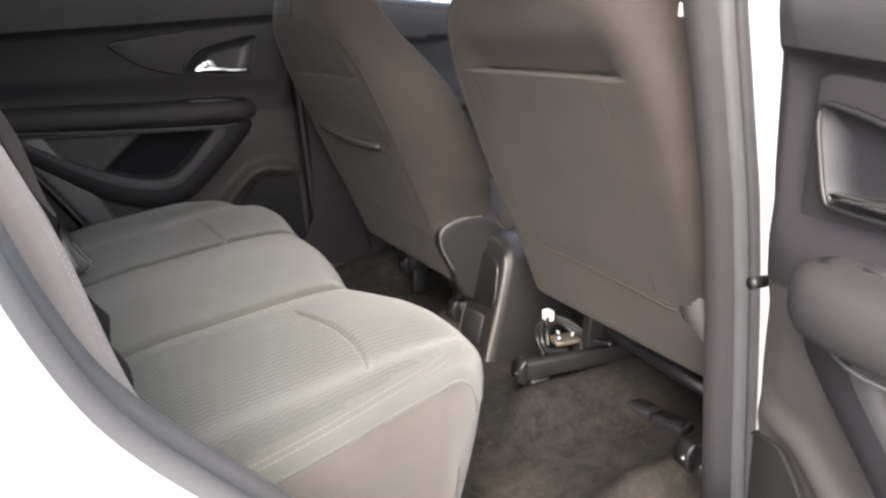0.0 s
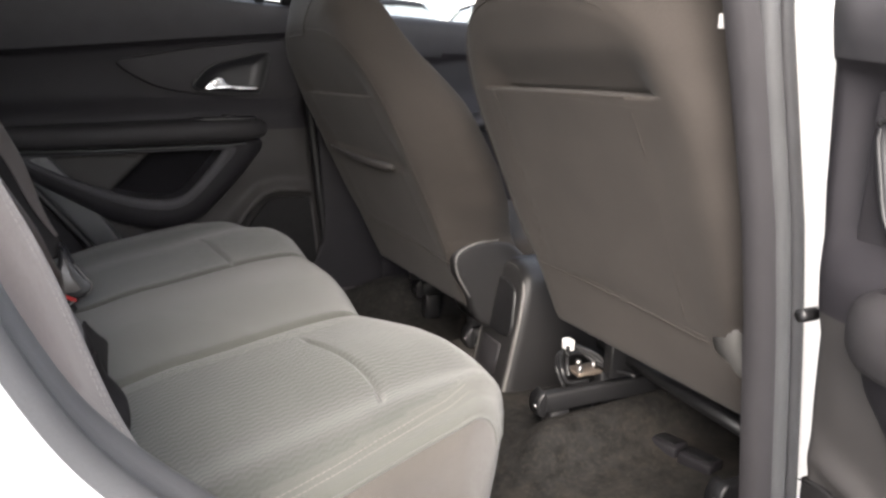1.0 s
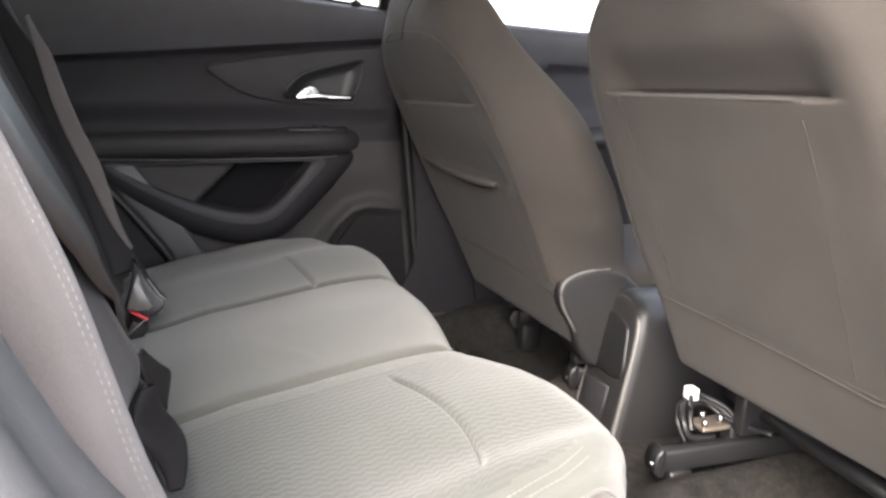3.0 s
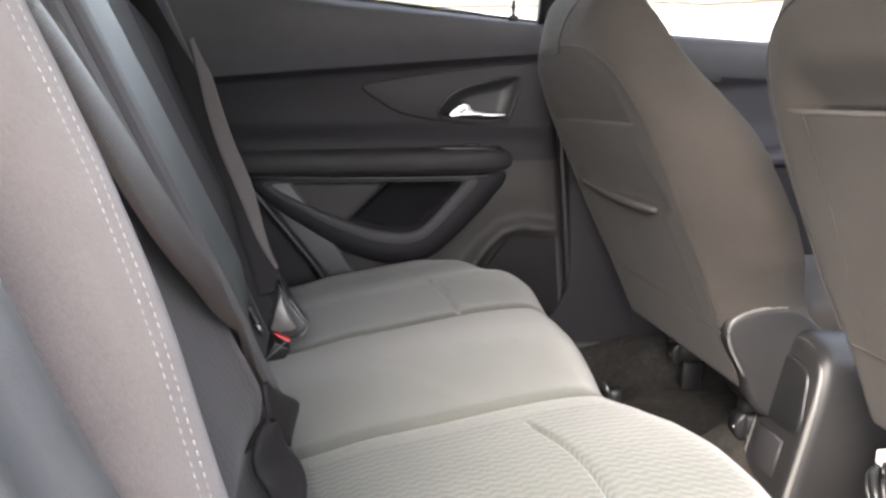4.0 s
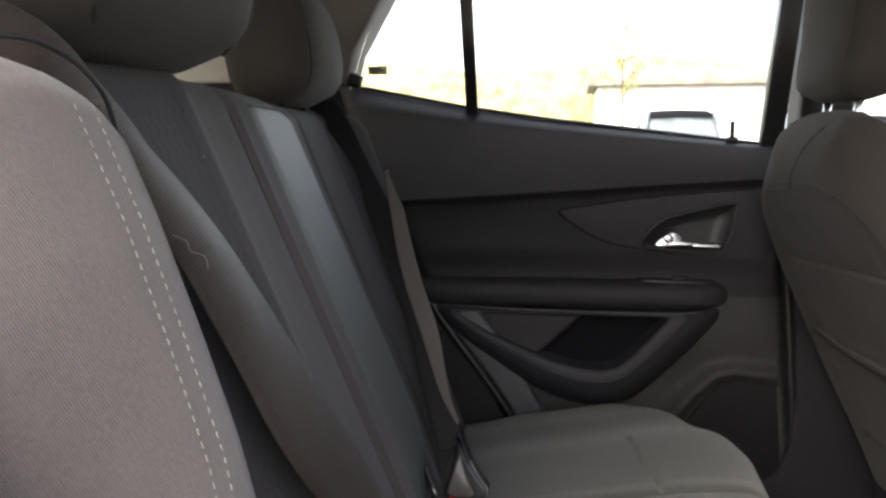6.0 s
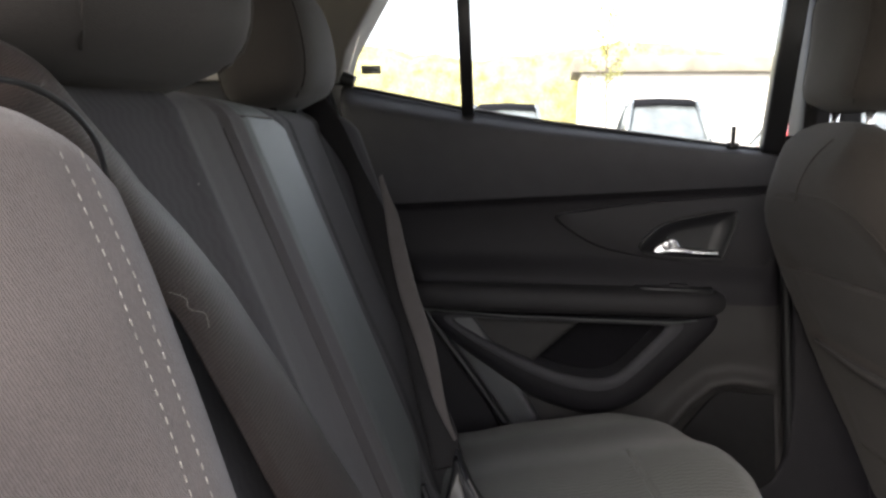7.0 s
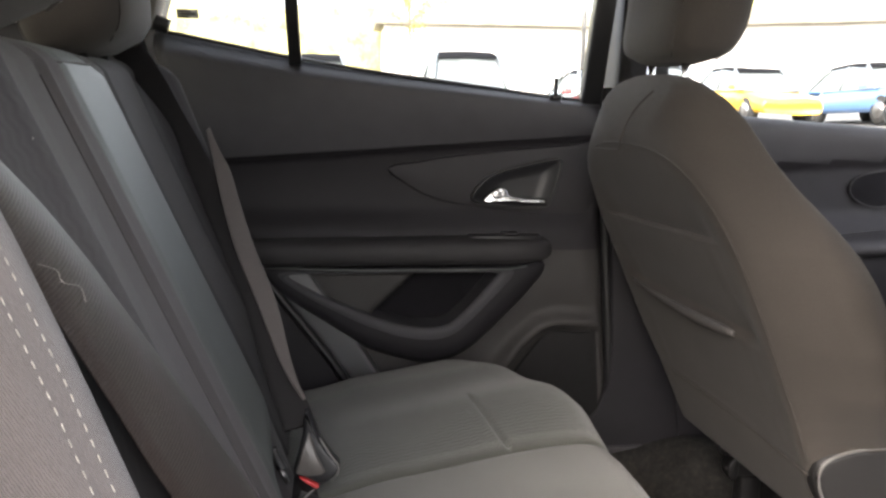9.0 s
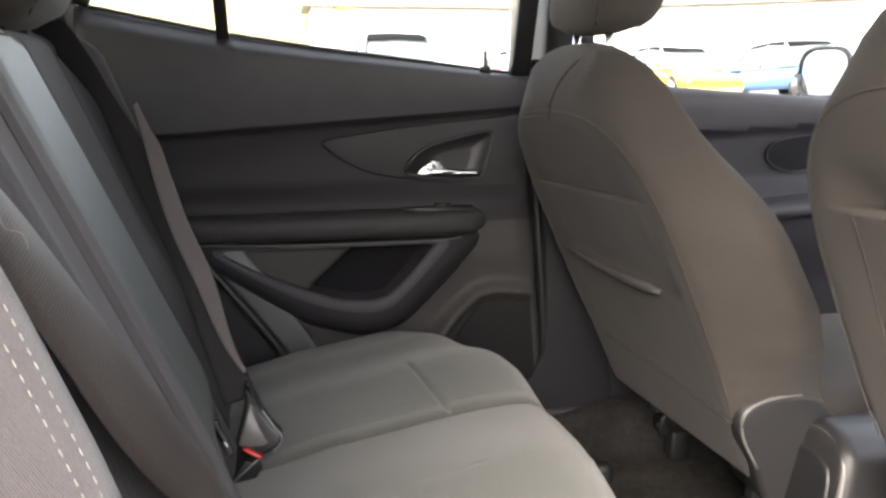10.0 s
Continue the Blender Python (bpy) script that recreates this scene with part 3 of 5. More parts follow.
    part("speaker_grille", prism(spk, lambda a, b, w: place(a, w, b), 0.0, depth(0.12, 0.56) + 0.010, 0.003), GRILLE, door, "dark speaker mesh")
    # window frame, divider, glass
    def wall_w(z):
        return 0.035 + 0.28 * max(0, z - 1.15)
    divider = prism([(-0.353, 1.19), (-0.331, 1.19), (-0.340, 1.50), (-0.364, 1.50)], lambda a, b, w: place(a, wall_w(b) + w, b), -0.01, 0.008, 0.003)
    part("window_divider", divider, BLACK, door, "black window divider bar")
    fr = prism([(0.178, 1.13), (0.214, 1.13), (0.222, 1.50), (0.186, 1.50)], lambda a, b, w: place(a, wall_w(b) + w, b), -0.02, 0.014, 0.005)
    part("window_frame", fr, BLACK, door, "black front window frame")
    q = smooth_line([(-0.47, 1.50), (-0.51, 1.44), (-0.566, 1.345), (-0.592, 1.285), (-0.585, 1.262), (-0.55, 1.247)], 6)
    part("window_frame", tube([place(p[0], wall_w(p[1]) + 0.004, p[1]) for p in q], 0.013, 10), BLACK, door, "black rubber frame of the quarter glass")
    top = prism([(-0.50, 1.475), (0.23, 1.475), (0.23, 1.52), (-0.48, 1.52)], lambda a, b, w: place(a, wall_w(b) + w, b), -0.02, 0.014, 0.005)
    part("window_frame", top, BLACK, door, "black upper window frame")
    bl = [place(-0.56 + 0.02 * i, 0.024, car_z(-0.56 + 0.02 * i) - 0.001) for i in range(40)]
    part("belt_seal", tube(bl, 0.0035, 8), RUBBER, door, "rubber seal along the glass")
    pane = part("pane", prism([(-0.58, 1.22), (0.19, 1.12), (0.20, 1.49), (-0.47, 1.49)], lambda a, b, w: place(a, wall_w(b) + w, b), -0.004, 0.0, 0.001, 1), GLASS, door, "clear window glass")
    pane.visible_shadow = False
    # lock pin on the sill
    kx = 0.128
    part("lock_pin", tube([place(kx, 0.042, car_z(kx) - 0.006), place(kx, 0.042, car_z(kx) + 0.004), place(kx, 0.042, car_z(kx) + 0.005), place(kx, 0.042, car_z(kx) + 0.03), place(kx, 0.042, car_z(kx) + 0.033)], lambda t: 0.011 if t < 0.4 else 0.0042, 10), BLACK, door, "black lock pin")
    return door


tagged(part("door_gap_seal", tube([(lerp_table([(0.40, 0.285), (0.5, 0.268), (0.9, 0.232), (1.15, 0.222)], z) + 0.004, 0.662, z) for z in [0.47 + 0.03 * k for k in range(24)]], 0.010, 8), BLACK), "black rubber seal between door and pillar", "seal", kind="structure")
_band = [(-0.415, 0.835), (-0.375, 0.778), (-0.315, 0.70), (-0.258, 0.62), (-0.19, 0.50), (-0.14, 0.50), (-0.20, 0.625), (-0.245, 0.70), (-0.295, 0.775), (-0.337, 0.835)]
tagged(part("seal_far", prism(_band, lambda a, b, w: Vector((a, w, b)), 0.67, 0.640, 0.008), GREYSEAL), "grey trim band along the rear edge of the door", "seal", kind="structure")
tagged(part("seal_far", tube(smooth_line([(x, 0.640, z) for x, z in [(-0.42, 0.835), (-0.385, 0.782), (-0.325, 0.703), (-0.268, 0.622), (-0.20, 0.50)]], 5), 0.008, 8), BLACK), "black rubber seal beside the trim band", "seal", kind="structure")
rear_door(lambda x, w, z: Vector((x, 0.70 - w, z)), "closed dark grey rear door trim with chrome handle", False, [(0.40, 0.285), (0.5, 0.268), (0.9, 0.232), (1.15, 0.222)])
_hinge, _open = Vector((0.330, -0.640)), radians(90)


def near_place(x, w, z):
    a, b = x - 0.255, -(w - 0.05)
    # closed: +x forward, cabin towards +y; opened about the hinge
    px, py = a, -b
    c, s = math.cos(_open), math.sin(_open)
    return Vector((_hinge.x + px * c - py * s, _hinge.y + px * s + py * c, z))


rear_door(near_place, "open rear door with grey trim and chrome handle", True, [(0.40, 0.160), (0.60, 0.172), (0.72, 0.179), (0.835, 0.184), (0.86, 0.191), (0.90, 0.196), (0.964, 0.204), (1.07, 0.213), (1.15, 0.216)], 0.012, 1.35)


# ---------------------------------------------------------------- rear bench
def cushion_top(x, y):
    z = 0.655 + 0.035 * sstep(-0.25, 0.08, x)
    for s in (-1, 1):
        z += 0.012 * math.exp(-((s * y - 0.50) / 0.06) ** 2)
        z += 0.010 * math.exp(-((s * y - 0.33) / 0.12) ** 2) * sstep(-0.1, 0.08, x)
    z += 0.014 * math.exp(-(y / 0.11) ** 2)
    z -= 0.020 * sstep(0.34, 0.48, y)
    z -= 0.02 * sstep(-0.16, -0.30, x)
    return z


def cushion_front(y):
    return lerp_table([(-0.63, 0.120), (-0.58, 0.146), (-0.50, 0.168), (-0.42, 0.178), (-0.36, 0.182), (-0.30, 0.180), (-0.25, 0.170), (-0.20, 0.145), (-0.16, 0.118), (-0.12, 0.117), (-0.06, 0.126), (0.05, 0.139), (0.12, 0.145), (0.16, 0.142), (0.20, 0.147), (0.30, 0.156), (0.38, 0.147), (0.45, 0.125), (0.50, 0.105), (0.56, 0.07), (0.63, 0.02)], y)


def piping_y(x):
    """The outer edge of the seat nearest the open door runs askew, wider towards the back."""
    return lerp_table([(-0.32, -0.605), (-0.20, -0.575), (-0.075, -0.551), (0.003, -0.531), (0.062, -0.513), (0.135, -0.472), (0.20, -0.44)], x)


def askew(p):
    x, y, z = p
    if y < -0.40:
        y = -0.40 - (-0.40 - y) / 0.225 * (-0.388 - piping_y(x))
    return (x, y, z)


def unskewed(x, y):
    return -0.40 - (-0.40 - y) * 0.225 / (-0.388 - piping_y(x)) if y < -0.40 else y


def bench_section(y0, y1, r0, r1, crease, insert):
    n = 44
    cols = [(y0, 0.22)] + [(y0 + r0 * (1 - math.cos(a)), r0 * (1 - math.sin(a))) for a in [k * math.pi / 12 for k in range(0, 6)]]
    cols += [(y0 + r0 + (y1 - y0 - r0 - r1) * k / n, 0.0) for k in range(n + 1)]
    cols += [(y1 - r1 * (1 - math.cos(a)), r1 * (1 - math.sin(a))) for a in [k * math.pi / 12 for k in range(5, -1, -1)]] + [(y1, 0.22)]
    rows = []
    for y, d in cols:
        xf = cushion_front(y) - min(d, 0.05) * 0.8
        rr = 0.055
        pts = []
        xc = -0.002 - 0.035 * (y + 0.235) - 1.3 * (y + 0.235) * (y + 0.45) if y < 0 else -0.006 - 0.064 * (y - 0.15)
        xs = [-0.31 + (xf - rr + 0.31) * k / 40 for k in range(40)] + [min(xf - rr - 0.0004 * (7 - k), xc + 0.0022 * k) for k in range(-6, 7)]
        for x in sorted(xs):
            z = cushion_top(x, y) - d
            if crease:
                fade = sstep(0.475, 0.45, -y) * sstep(0.205, 0.235, -y) if y < 0 else sstep(0.385, 0.35, y) * sstep(0.17, 0.19, y)
                z -= 0.011 * math.exp(-((x - xc) / 0.0030) ** 2) * fade
            pts.append((x, y, max(z, 0.44)))
        zt = cushion_top(xf - rr, y) - d
        for k in range(1, 9):
            a = k / 8 * math.pi / 2
            pts.append((xf - rr + rr * math.sin(a), y, max(0.44, zt - rr * 1.1 * (1 - math.cos(a)))))
        for k in range(1, 8):
            pts.append((xf - 0.004 * k - 0.0008 * k * k, y, max(0.43, zt - rr * 1.1 - 0.026 * k)))
        rows.append([askew(p) for p in pts])
    bm = skin(rows)
    bm.faces.ensure_lookup_table()
    m = len(rows[0]) - 1
    for i in range(len(cols) - 1):
        for j in range(m):
            y = cols[i][0]
            x, yy, z = rows[i][j]
            outer = piping_y(x) + 0.046 if insert and insert[0] < -0.3 else insert[0] if insert else 0
            if j >= m - 7 or y < -0.6035:
                bm.faces[i * m + j].material_index = 2
            elif insert and outer < yy < insert[1]:
                bm.faces[i * m + j].material_index = 1
    return fix(bm)


bench = thing("rear_bench", "grey cloth rear bench cushion with zigzag inserts", "car seat")
part("seat_section", bench_section(-0.625, -0.158, 0.045, 0.016, 1, (-0.492, -0.20)), [CLOTH, INSERT, SKIRT], bench, "outer seat with zigzag insert and pale stitching")
part("seat_section", bench_section(-0.156, 0.166, 0.014, 0.014, 0, None), [CLOTH, INSERT, SKIRT], bench, "plain middle seat")
part("seat_section", bench_section(0.168, 0.625, 0.016, 0.045, 1, (0.20, 0.50)), [CLOTH, INSERT, SKIRT], bench, "outer seat with zigzag insert")
for off in (0.0, 0.010):
    line = [(-0.20 + 0.01 * k, piping_y(-0.20 + 0.01 * k) + 0.036 - off) for k in range(31)]
    dashes([(x, y, cushion_top(x, unskewed(x, y)) + 0.0004) for x, y in line], bench, "stitching", 0.0045, 0.0018, 0.00042)
for y0, y1 in ((-0.585, -0.175), (-0.145, 0.155), (0.185, 0.585)):
    line = []
    for k in range(33):
        y = y0 + (y1 - y0) * k / 32
        line.append(askew((cushion_front(y) - 0.0005, y, cushion_top(cushion_front(y) - 0.055, y) - 0.064)))
    part("front_seam", tube(line, 0.0016, 6), CLOTH, bench, "sewn seam round the front edge")
edge = cushion_front(-0.6035) - 0.005
line = [(x, cushion_top(x, -0.6035) - 0.0065) for x in [-0.25 + (edge + 0.195) * k / 24 for k in range(25)]]
line += [(edge - 0.055 + 0.055 * math.sin(k / 8 * math.pi / 2), line[24][1] - 0.0605 * (1 - math.cos(k / 8 * math.pi / 2))) for k in range(1, 9)]
part("piping", tube([askew((x, -0.6035, z + 0.0006)) for x, z in line], 0.0022, 6), CLOTH, bench, "corded edge of the seat")
turned(bench, (0.0, -0.16), 4.6)


# backrests
def back_x(z):
    return -0.225 - 0.40 * (z - 0.66)


# the wide half: across (y) and how far proud of the common plane
NEAR_SECTION = [(-0.640, -0.110), (-0.628, -0.060), (-0.612, -0.022), (-0.592, 0.003), (-0.565, 0.022), (-0.540, 0.033), (-0.515, 0.038), (-0.498, 0.036), (-0.488, 0.029), (-0.480, 0.014), (-0.472, -0.004), (-0.455, -0.012), (-0.40, -0.008), (-0.34, 0.0), (-0.318, 0.006), (-0.305, 0.004), (-0.285, -0.006), (-0.24, -0.020), (-0.18, -0.030), (-0.128, -0.034), (-0.108, -0.029), (-0.095, -0.031), (-0.03, -0.030), (0.05, -0.031), (0.095, -0.032), (0.112, -0.040), (0.120, -0.060), (0.122, -0.10)]


def bolster_shift(z):
    """The outer bolster widens towards the cushion."""
    return lerp_table([(0.60, -0.11), (0.70, -0.10), (0.80, -0.088), (0.88, -0.066), (0.93, -0.048), (1.0, -0.020), (1.05, -0.010), (1.10, -0.003), (1.2, 0.0)], z)


def near_front(y, z):
    """Front face of the wide backrest."""
    k = sstep(-0.36, -0.50, y)
    yy = y - bolster_shift(z) * k
    off = lerp_table(NEAR_SECTION, yy)
    if yy < -0.45:
        off *= 1.0 - 0.45 * sstep(0.95, 0.78, z)
    off -= 0.010 * math.exp(-((y - 0.02) / 0.10) ** 2) * sstep(0.80, 0.70, z)
    off -= 0.042 * sstep(0.81, 0.62, z) * sstep(-0.06, 0.06, y)
    off -= 0.042 * sstep(0.785, 0.70, z) * sstep(-0.20, -0.28, y) * sstep(-0.575, -0.50, y)
    for g in (-0.305, -0.118, -0.055):
        off -= 0.004 * math.exp(-((y - g) / 0.004) ** 2)
    return -0.42 - 0.43 * (z - 1.123) - 0.08 * (y + 0.33) + off


def wide_backrest():
    th = thing("folding_rear_seat", "grey cloth backrest with pale double stitching, wider side", "car seat", "rear backrests")
    ys = []
    for (a, _), (b, _) in zip(NEAR_SECTION, NEAR_SECTION[1:]):
        k = max(2, int((b - a) / 0.008))
        ys += [a + (b - a) * q / k for q in range(k)]
    ys.append(NEAR_SECTION[-1][0])
    rows, tone = [], []
    for y in ys:
        top = lerp_table([(-0.64, 1.10), (-0.62, 1.145), (-0.60, 1.162), (-0.57, 1.172), (-0.545, 1.175), (-0.522, 1.170), (-0.505, 1.160), (-0.490, 1.145), (-0.480, 1.125), (-0.474, 1.15), (-0.468, 1.18), (-0.45, 1.190), (-0.30, 1.196), (-0.10, 1.193), (0.05, 1.190), (0.10, 1.180), (0.122, 1.165)], y)
        r = 0.030 if y > -0.47 else 0.024
        k = sstep(-0.36, -0.50, y)
        pts = []
        for q in range(57):
            z = 0.60 + (top - r - 0.60) * q / 56
            yy = y + bolster_shift(z) * k
            pts.append((near_front(yy, z), yy, z))
        xt, yt = pts[-1][0], pts[-1][1]
        for q in range(1, 9):
            a = q / 8 * math.pi / 2
            pts.append((xt - 0.052 * (1 - math.cos(a)) - 0.0012 * q, yt, top - r + r * math.sin(a)))
        pts.append((xt - 0.125, yt, top - 0.006))
        pts.append((xt - 0.135, yt, top - 0.05))
        rows.append(pts)
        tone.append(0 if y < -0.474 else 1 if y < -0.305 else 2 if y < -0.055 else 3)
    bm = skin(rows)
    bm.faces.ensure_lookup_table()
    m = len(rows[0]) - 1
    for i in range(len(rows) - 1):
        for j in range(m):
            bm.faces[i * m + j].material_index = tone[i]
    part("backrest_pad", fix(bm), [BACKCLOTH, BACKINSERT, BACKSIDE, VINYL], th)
    for off in (0.0, 0.0115):
        run = [(-0.529 + off + bolster_shift(z) * 1.16, z) for z in [0.74 + 0.01 * k for k in range(42)]]
        dashes([(near_front(y, z) + 0.0003, y, z) for y, z in run], th, "stitching", 0.0030, 0.0027, 0.00030)
    # sewn joint where the bolster meets its side, and the dark cord over the bolster
    side = [(-0.600 + bolster_shift(z), z) for z in [0.70 + 0.02 * k for k in range(22)]]
    part("side_seam", tube([(near_front(y, z) + 0.0004, y, z) for y, z in side], 0.0011, 5), BACKCLOTH, th, "sewn side seam")
    cord = [(-0.481 + 0.6 * bolster_shift(z), z) for z in [0.96 + 0.015 * k for k in range(11)]]
    cord = [Vector((near_front(y, z) + 0.002, y, z)) for y, z in cord] + [Vector((near_front(y, z - 0.02) - 0.008, y, z)) for y, z in ((-0.492, 1.145), (-0.507, 1.160), (-0.523, 1.1705), (-0.545, 1.1755), (-0.575, 1.172))]
    part("edge_piping", tube(smooth_line(cord, 3), 0.0014, 6), BLACK, th, "black corded edge of the bolster")
    for g in (-0.305, -0.118, -0.055):
        part("panel_seam", tube([(near_front(g, z) + 0.0006, g, z) for z in [0.70 + 0.02 * k for k in range(24)]], 0.0010, 5), BACKSIDE, th, "sewn panel seam")
    part("top_seam", tube(smooth_line([(near_front(y, 1.165) - 0.004, y, 1.172) for y in (-0.30, -0.24, -0.18, -0.12, -0.06, 0.0, 0.06)], 4), 0.0012, 5), BACKSIDE, th, "sewn seam under the top edge")
    part("split_piping", tube([(near_front(0.113, z) + 0.001, 0.117, z) for z in [0.64 + 0.02 * k for k in range(27)]], 0.0032, 6), BLACK, th, "black edge piping at the split")
    return th


def narrow_backrest(y0, y1, dx, label):
    th = thing("folding_rear_seat", label, "car seat", "rear backrests")
    n = 60

    def front(y, z):
        e, i = y1 - y, y - y0
        x = back_x(z) + dx
        w = e - 0.085
        x += lerp_table([(0.66, 0.012), (0.78, 0.020), (0.87, 0.030), (1.06, 0.050), (1.19, 0.054)], z) * math.exp(-(w / (0.035 if w > 0 else 0.09)) ** 2)
        x += 0.018 * math.exp(-((i - 0.055) / 0.05) ** 2)
        x += 0.012 * math.exp(-((z - 0.80) / 0.10) ** 2) * math.exp(-((e - 0.24) / 0.12) ** 2)
        for g in (0.165, 0.335):
            x -= 0.005 * math.exp(-((e - g) / 0.005) ** 2)
        x -= 0.09 * (1 - sstep(0, 0.05, e)) ** 2
        x -= 0.025 * (1 - sstep(0, 0.022, i)) ** 2
        return x

    rows = []
    for y in [y0 + (y1 - y0) * k / n for k in range(n + 1)]:
        e = min(abs(y - y0), abs(y - y1))
        top = 1.190 - 0.055 * (1 - sstep(0, 0.12, y1 - y)) + 0.006 * math.exp(-((y1 - y - 0.095) / 0.03) ** 2) - 0.012 * (1 - sstep(0, 0.03, e))
        pts = []
        for k in range(51):
            zz = 0.60 + (top - 0.03 - 0.60) * k / 50
            pts.append((front(y, zz), y, zz))
        xt = front(y, top - 0.03)
        for k in range(1, 8):
            a = k / 7 * math.pi / 2
            pts.append((xt - 0.055 * (1 - math.cos(a)) - 0.001 * k, y, top - 0.03 + 0.03 * math.sin(a)))
        pts += [(xt - 0.12, y, top - 0.006), (xt - 0.13, y, top - 0.05)]
        rows.append(pts)
    rows = [[(p[0] - 0.10, p[1], p[2]) for p in rows[0]]] + rows + [[(p[0] - 0.10, p[1], p[2]) for p in rows[-1]]]
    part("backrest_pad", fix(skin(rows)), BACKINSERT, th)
    for g in (0.165, 0.335):
        part("panel_seam", tube([(front(y1 - g, z) + 0.0012, y1 - g, z) for z in [0.70 + 0.02 * k for k in range(24)]], 0.0010, 5), BACKSIDE, th, "sewn panel seam")
    return th


near_back = wide_backrest()
far_back = narrow_backrest(0.128, 0.63, -0.085, "dark grey cloth backrest, narrower side")
turned(far_back, (0.0, -0.16), 4.6)


def headrest(center, w, h, d, mat, parent, tilt=14, posts=True):
    """A padded headrest with two chrome posts."""
    rows = []
    rot = Matrix.Rotation(radians(-tilt), 4, "Y")
    for k in range(15):
        t = -1 + 2 * k / 14
        s = (1 - abs(t) ** 4.5) ** (1 / 3.0) if abs(t) < 1 else 0.0
        s = max(s, 0.35)
        ring = []
        for q in range(28):
            a = q * math.tau / 28
            c, sn = math.cos(a), math.sin(a)
            px = d / 2 * s * math.copysign(abs(c) ** 0.62, c) + (0.012 * (1 - t * t))
            py = w / 2 * (0.90 + 0.10 * s - 0.06 * max(0, -t)) * (s ** 0.5) * math.copysign(abs(sn) ** 0.55, sn)
            ring.append(Vector(center) + rot @ Vector((px, py, h / 2 * t)))
        rows.append(ring)
    pad = part("headrest", fix(skin(rows, True, True)), mat, parent, "padded cloth headrest")
    # piped seam round each side
    for s in (-1, 1):
        pts = []
        for face in (1, -1):
            for k in range(13):
                t = (-0.93 + 1.86 * k / 12) * face
                sc = max((1 - abs(t) ** 4.5) ** (1 / 3.0), 0.35)
                py = 0.80 * w / 2 * (0.90 + 0.10 * sc - 0.06 * max(0, -t)) * sc ** 0.5
                px = face * (d / 2 * sc * 0.834 + 0.0004) + 0.012 * (1 - t * t)
                pts.append(Vector(center) + rot @ Vector((px, s * py, h / 2 * t)))
        part("headrest_seam", tube(pts, 0.0012, 5), mat, pad)
    if posts:
        for s in (-1, 1):
            p0 = Vector(center) + rot @ Vector((0, s * 0.062, -h * 0.45))
            p1 = p0 + rot @ Vector((0, 0, -0.055))
            part("headrest_post", tube([p0, p0.lerp(p1, 0.5), p1], 0.0058, 10), CHROME, pad, "chrome post")
            base = p0 + rot @ Vector((0, 0, -0.034))
            part("post_guide", tube([base + rot @ Vector((0, 0, 0.008)), base + rot @ Vector((0, 0, 0.006)), base - rot @ Vector((0, 0, 0.004)), base - rot @ Vector((0, 0, 0.014))], lambda t: 0.009 if t < 0.1 else 0.012, 12), BLACK, pad, "plastic guide")
    return pad


headrest((-0.468, -0.372, 1.270), 0.27, 0.18, 0.118, FRONTCLOTH, near_back, 12, False)
headrest((-0.565, 0.395, 1.278), 0.28, 0.18, 0.145, FRONTCLOTH, far_back, 12)


# ---------------------------------------------------------------- seat belts
near_belt = thing("seat_belt", "black rear seat belt slack over the backrest, in a lit, faded tone", "seat belt", "rear seat belts")


def strap_between(right, left, bulge, lift=0.006):
    """A slack strap between its two selvedges (y, z), kept in front of the backrest and led over its top."""
    def rest(y, z):
        flat = -0.42 - 0.43 * (z - 1.123) - 0.08 * (y + 0.33) - 0.9 * max(0, -0.53 - y) + 0.014
        return flat + (near_front(y, z) + lift - flat) * sstep(0.90, 0.82, z)

    rows = []
    for p, q in zip(smooth_line([(0, *a) for a in right], 6), smooth_line([(0, *a) for a in left], 6)):
        edges = [rest(v.y, v.z) for v in (p, q)]
        top, low = [], []
        for k in range(9):
            t = k / 8
            v = p.lerp(q, t)
            x = edges[0] + (edges[1] - edges[0]) * t + bulge * math.sin(math.pi * t)
            if v.y > -0.465:
                x = max(x, near_front(v.y, v.z) + 0.004)
            e = 0.0012 if 0 < k < 8 else 0.0004
            top.append((x + e, v.y, v.z + e))
            low.append((x - e, v.y, v.z - e))
        rows.append(top + low[::-1])
    return fix(skin(rows, True, True))


def free_strap(right, left, bulge):
    """A loose length of strap between two free selvedges."""
    rows = []
    for p, q in zip(smooth_line(right, 6), smooth_line(left, 6)):
        top, low = [], []
        for k in range(9):
            t = k / 8
            v = p.lerp(q, t) + Vector((bulge * math.sin(math.pi * t), 0, 0))
            e = 0.0012 if 0 < k < 8 else 0.0004
            top.append((v.x + e, v.y, v.z + e))
            low.append((v.x - e, v.y, v.z - e))
        rows.append(top + low[::-1])
    return fix(skin(rows, True, True))


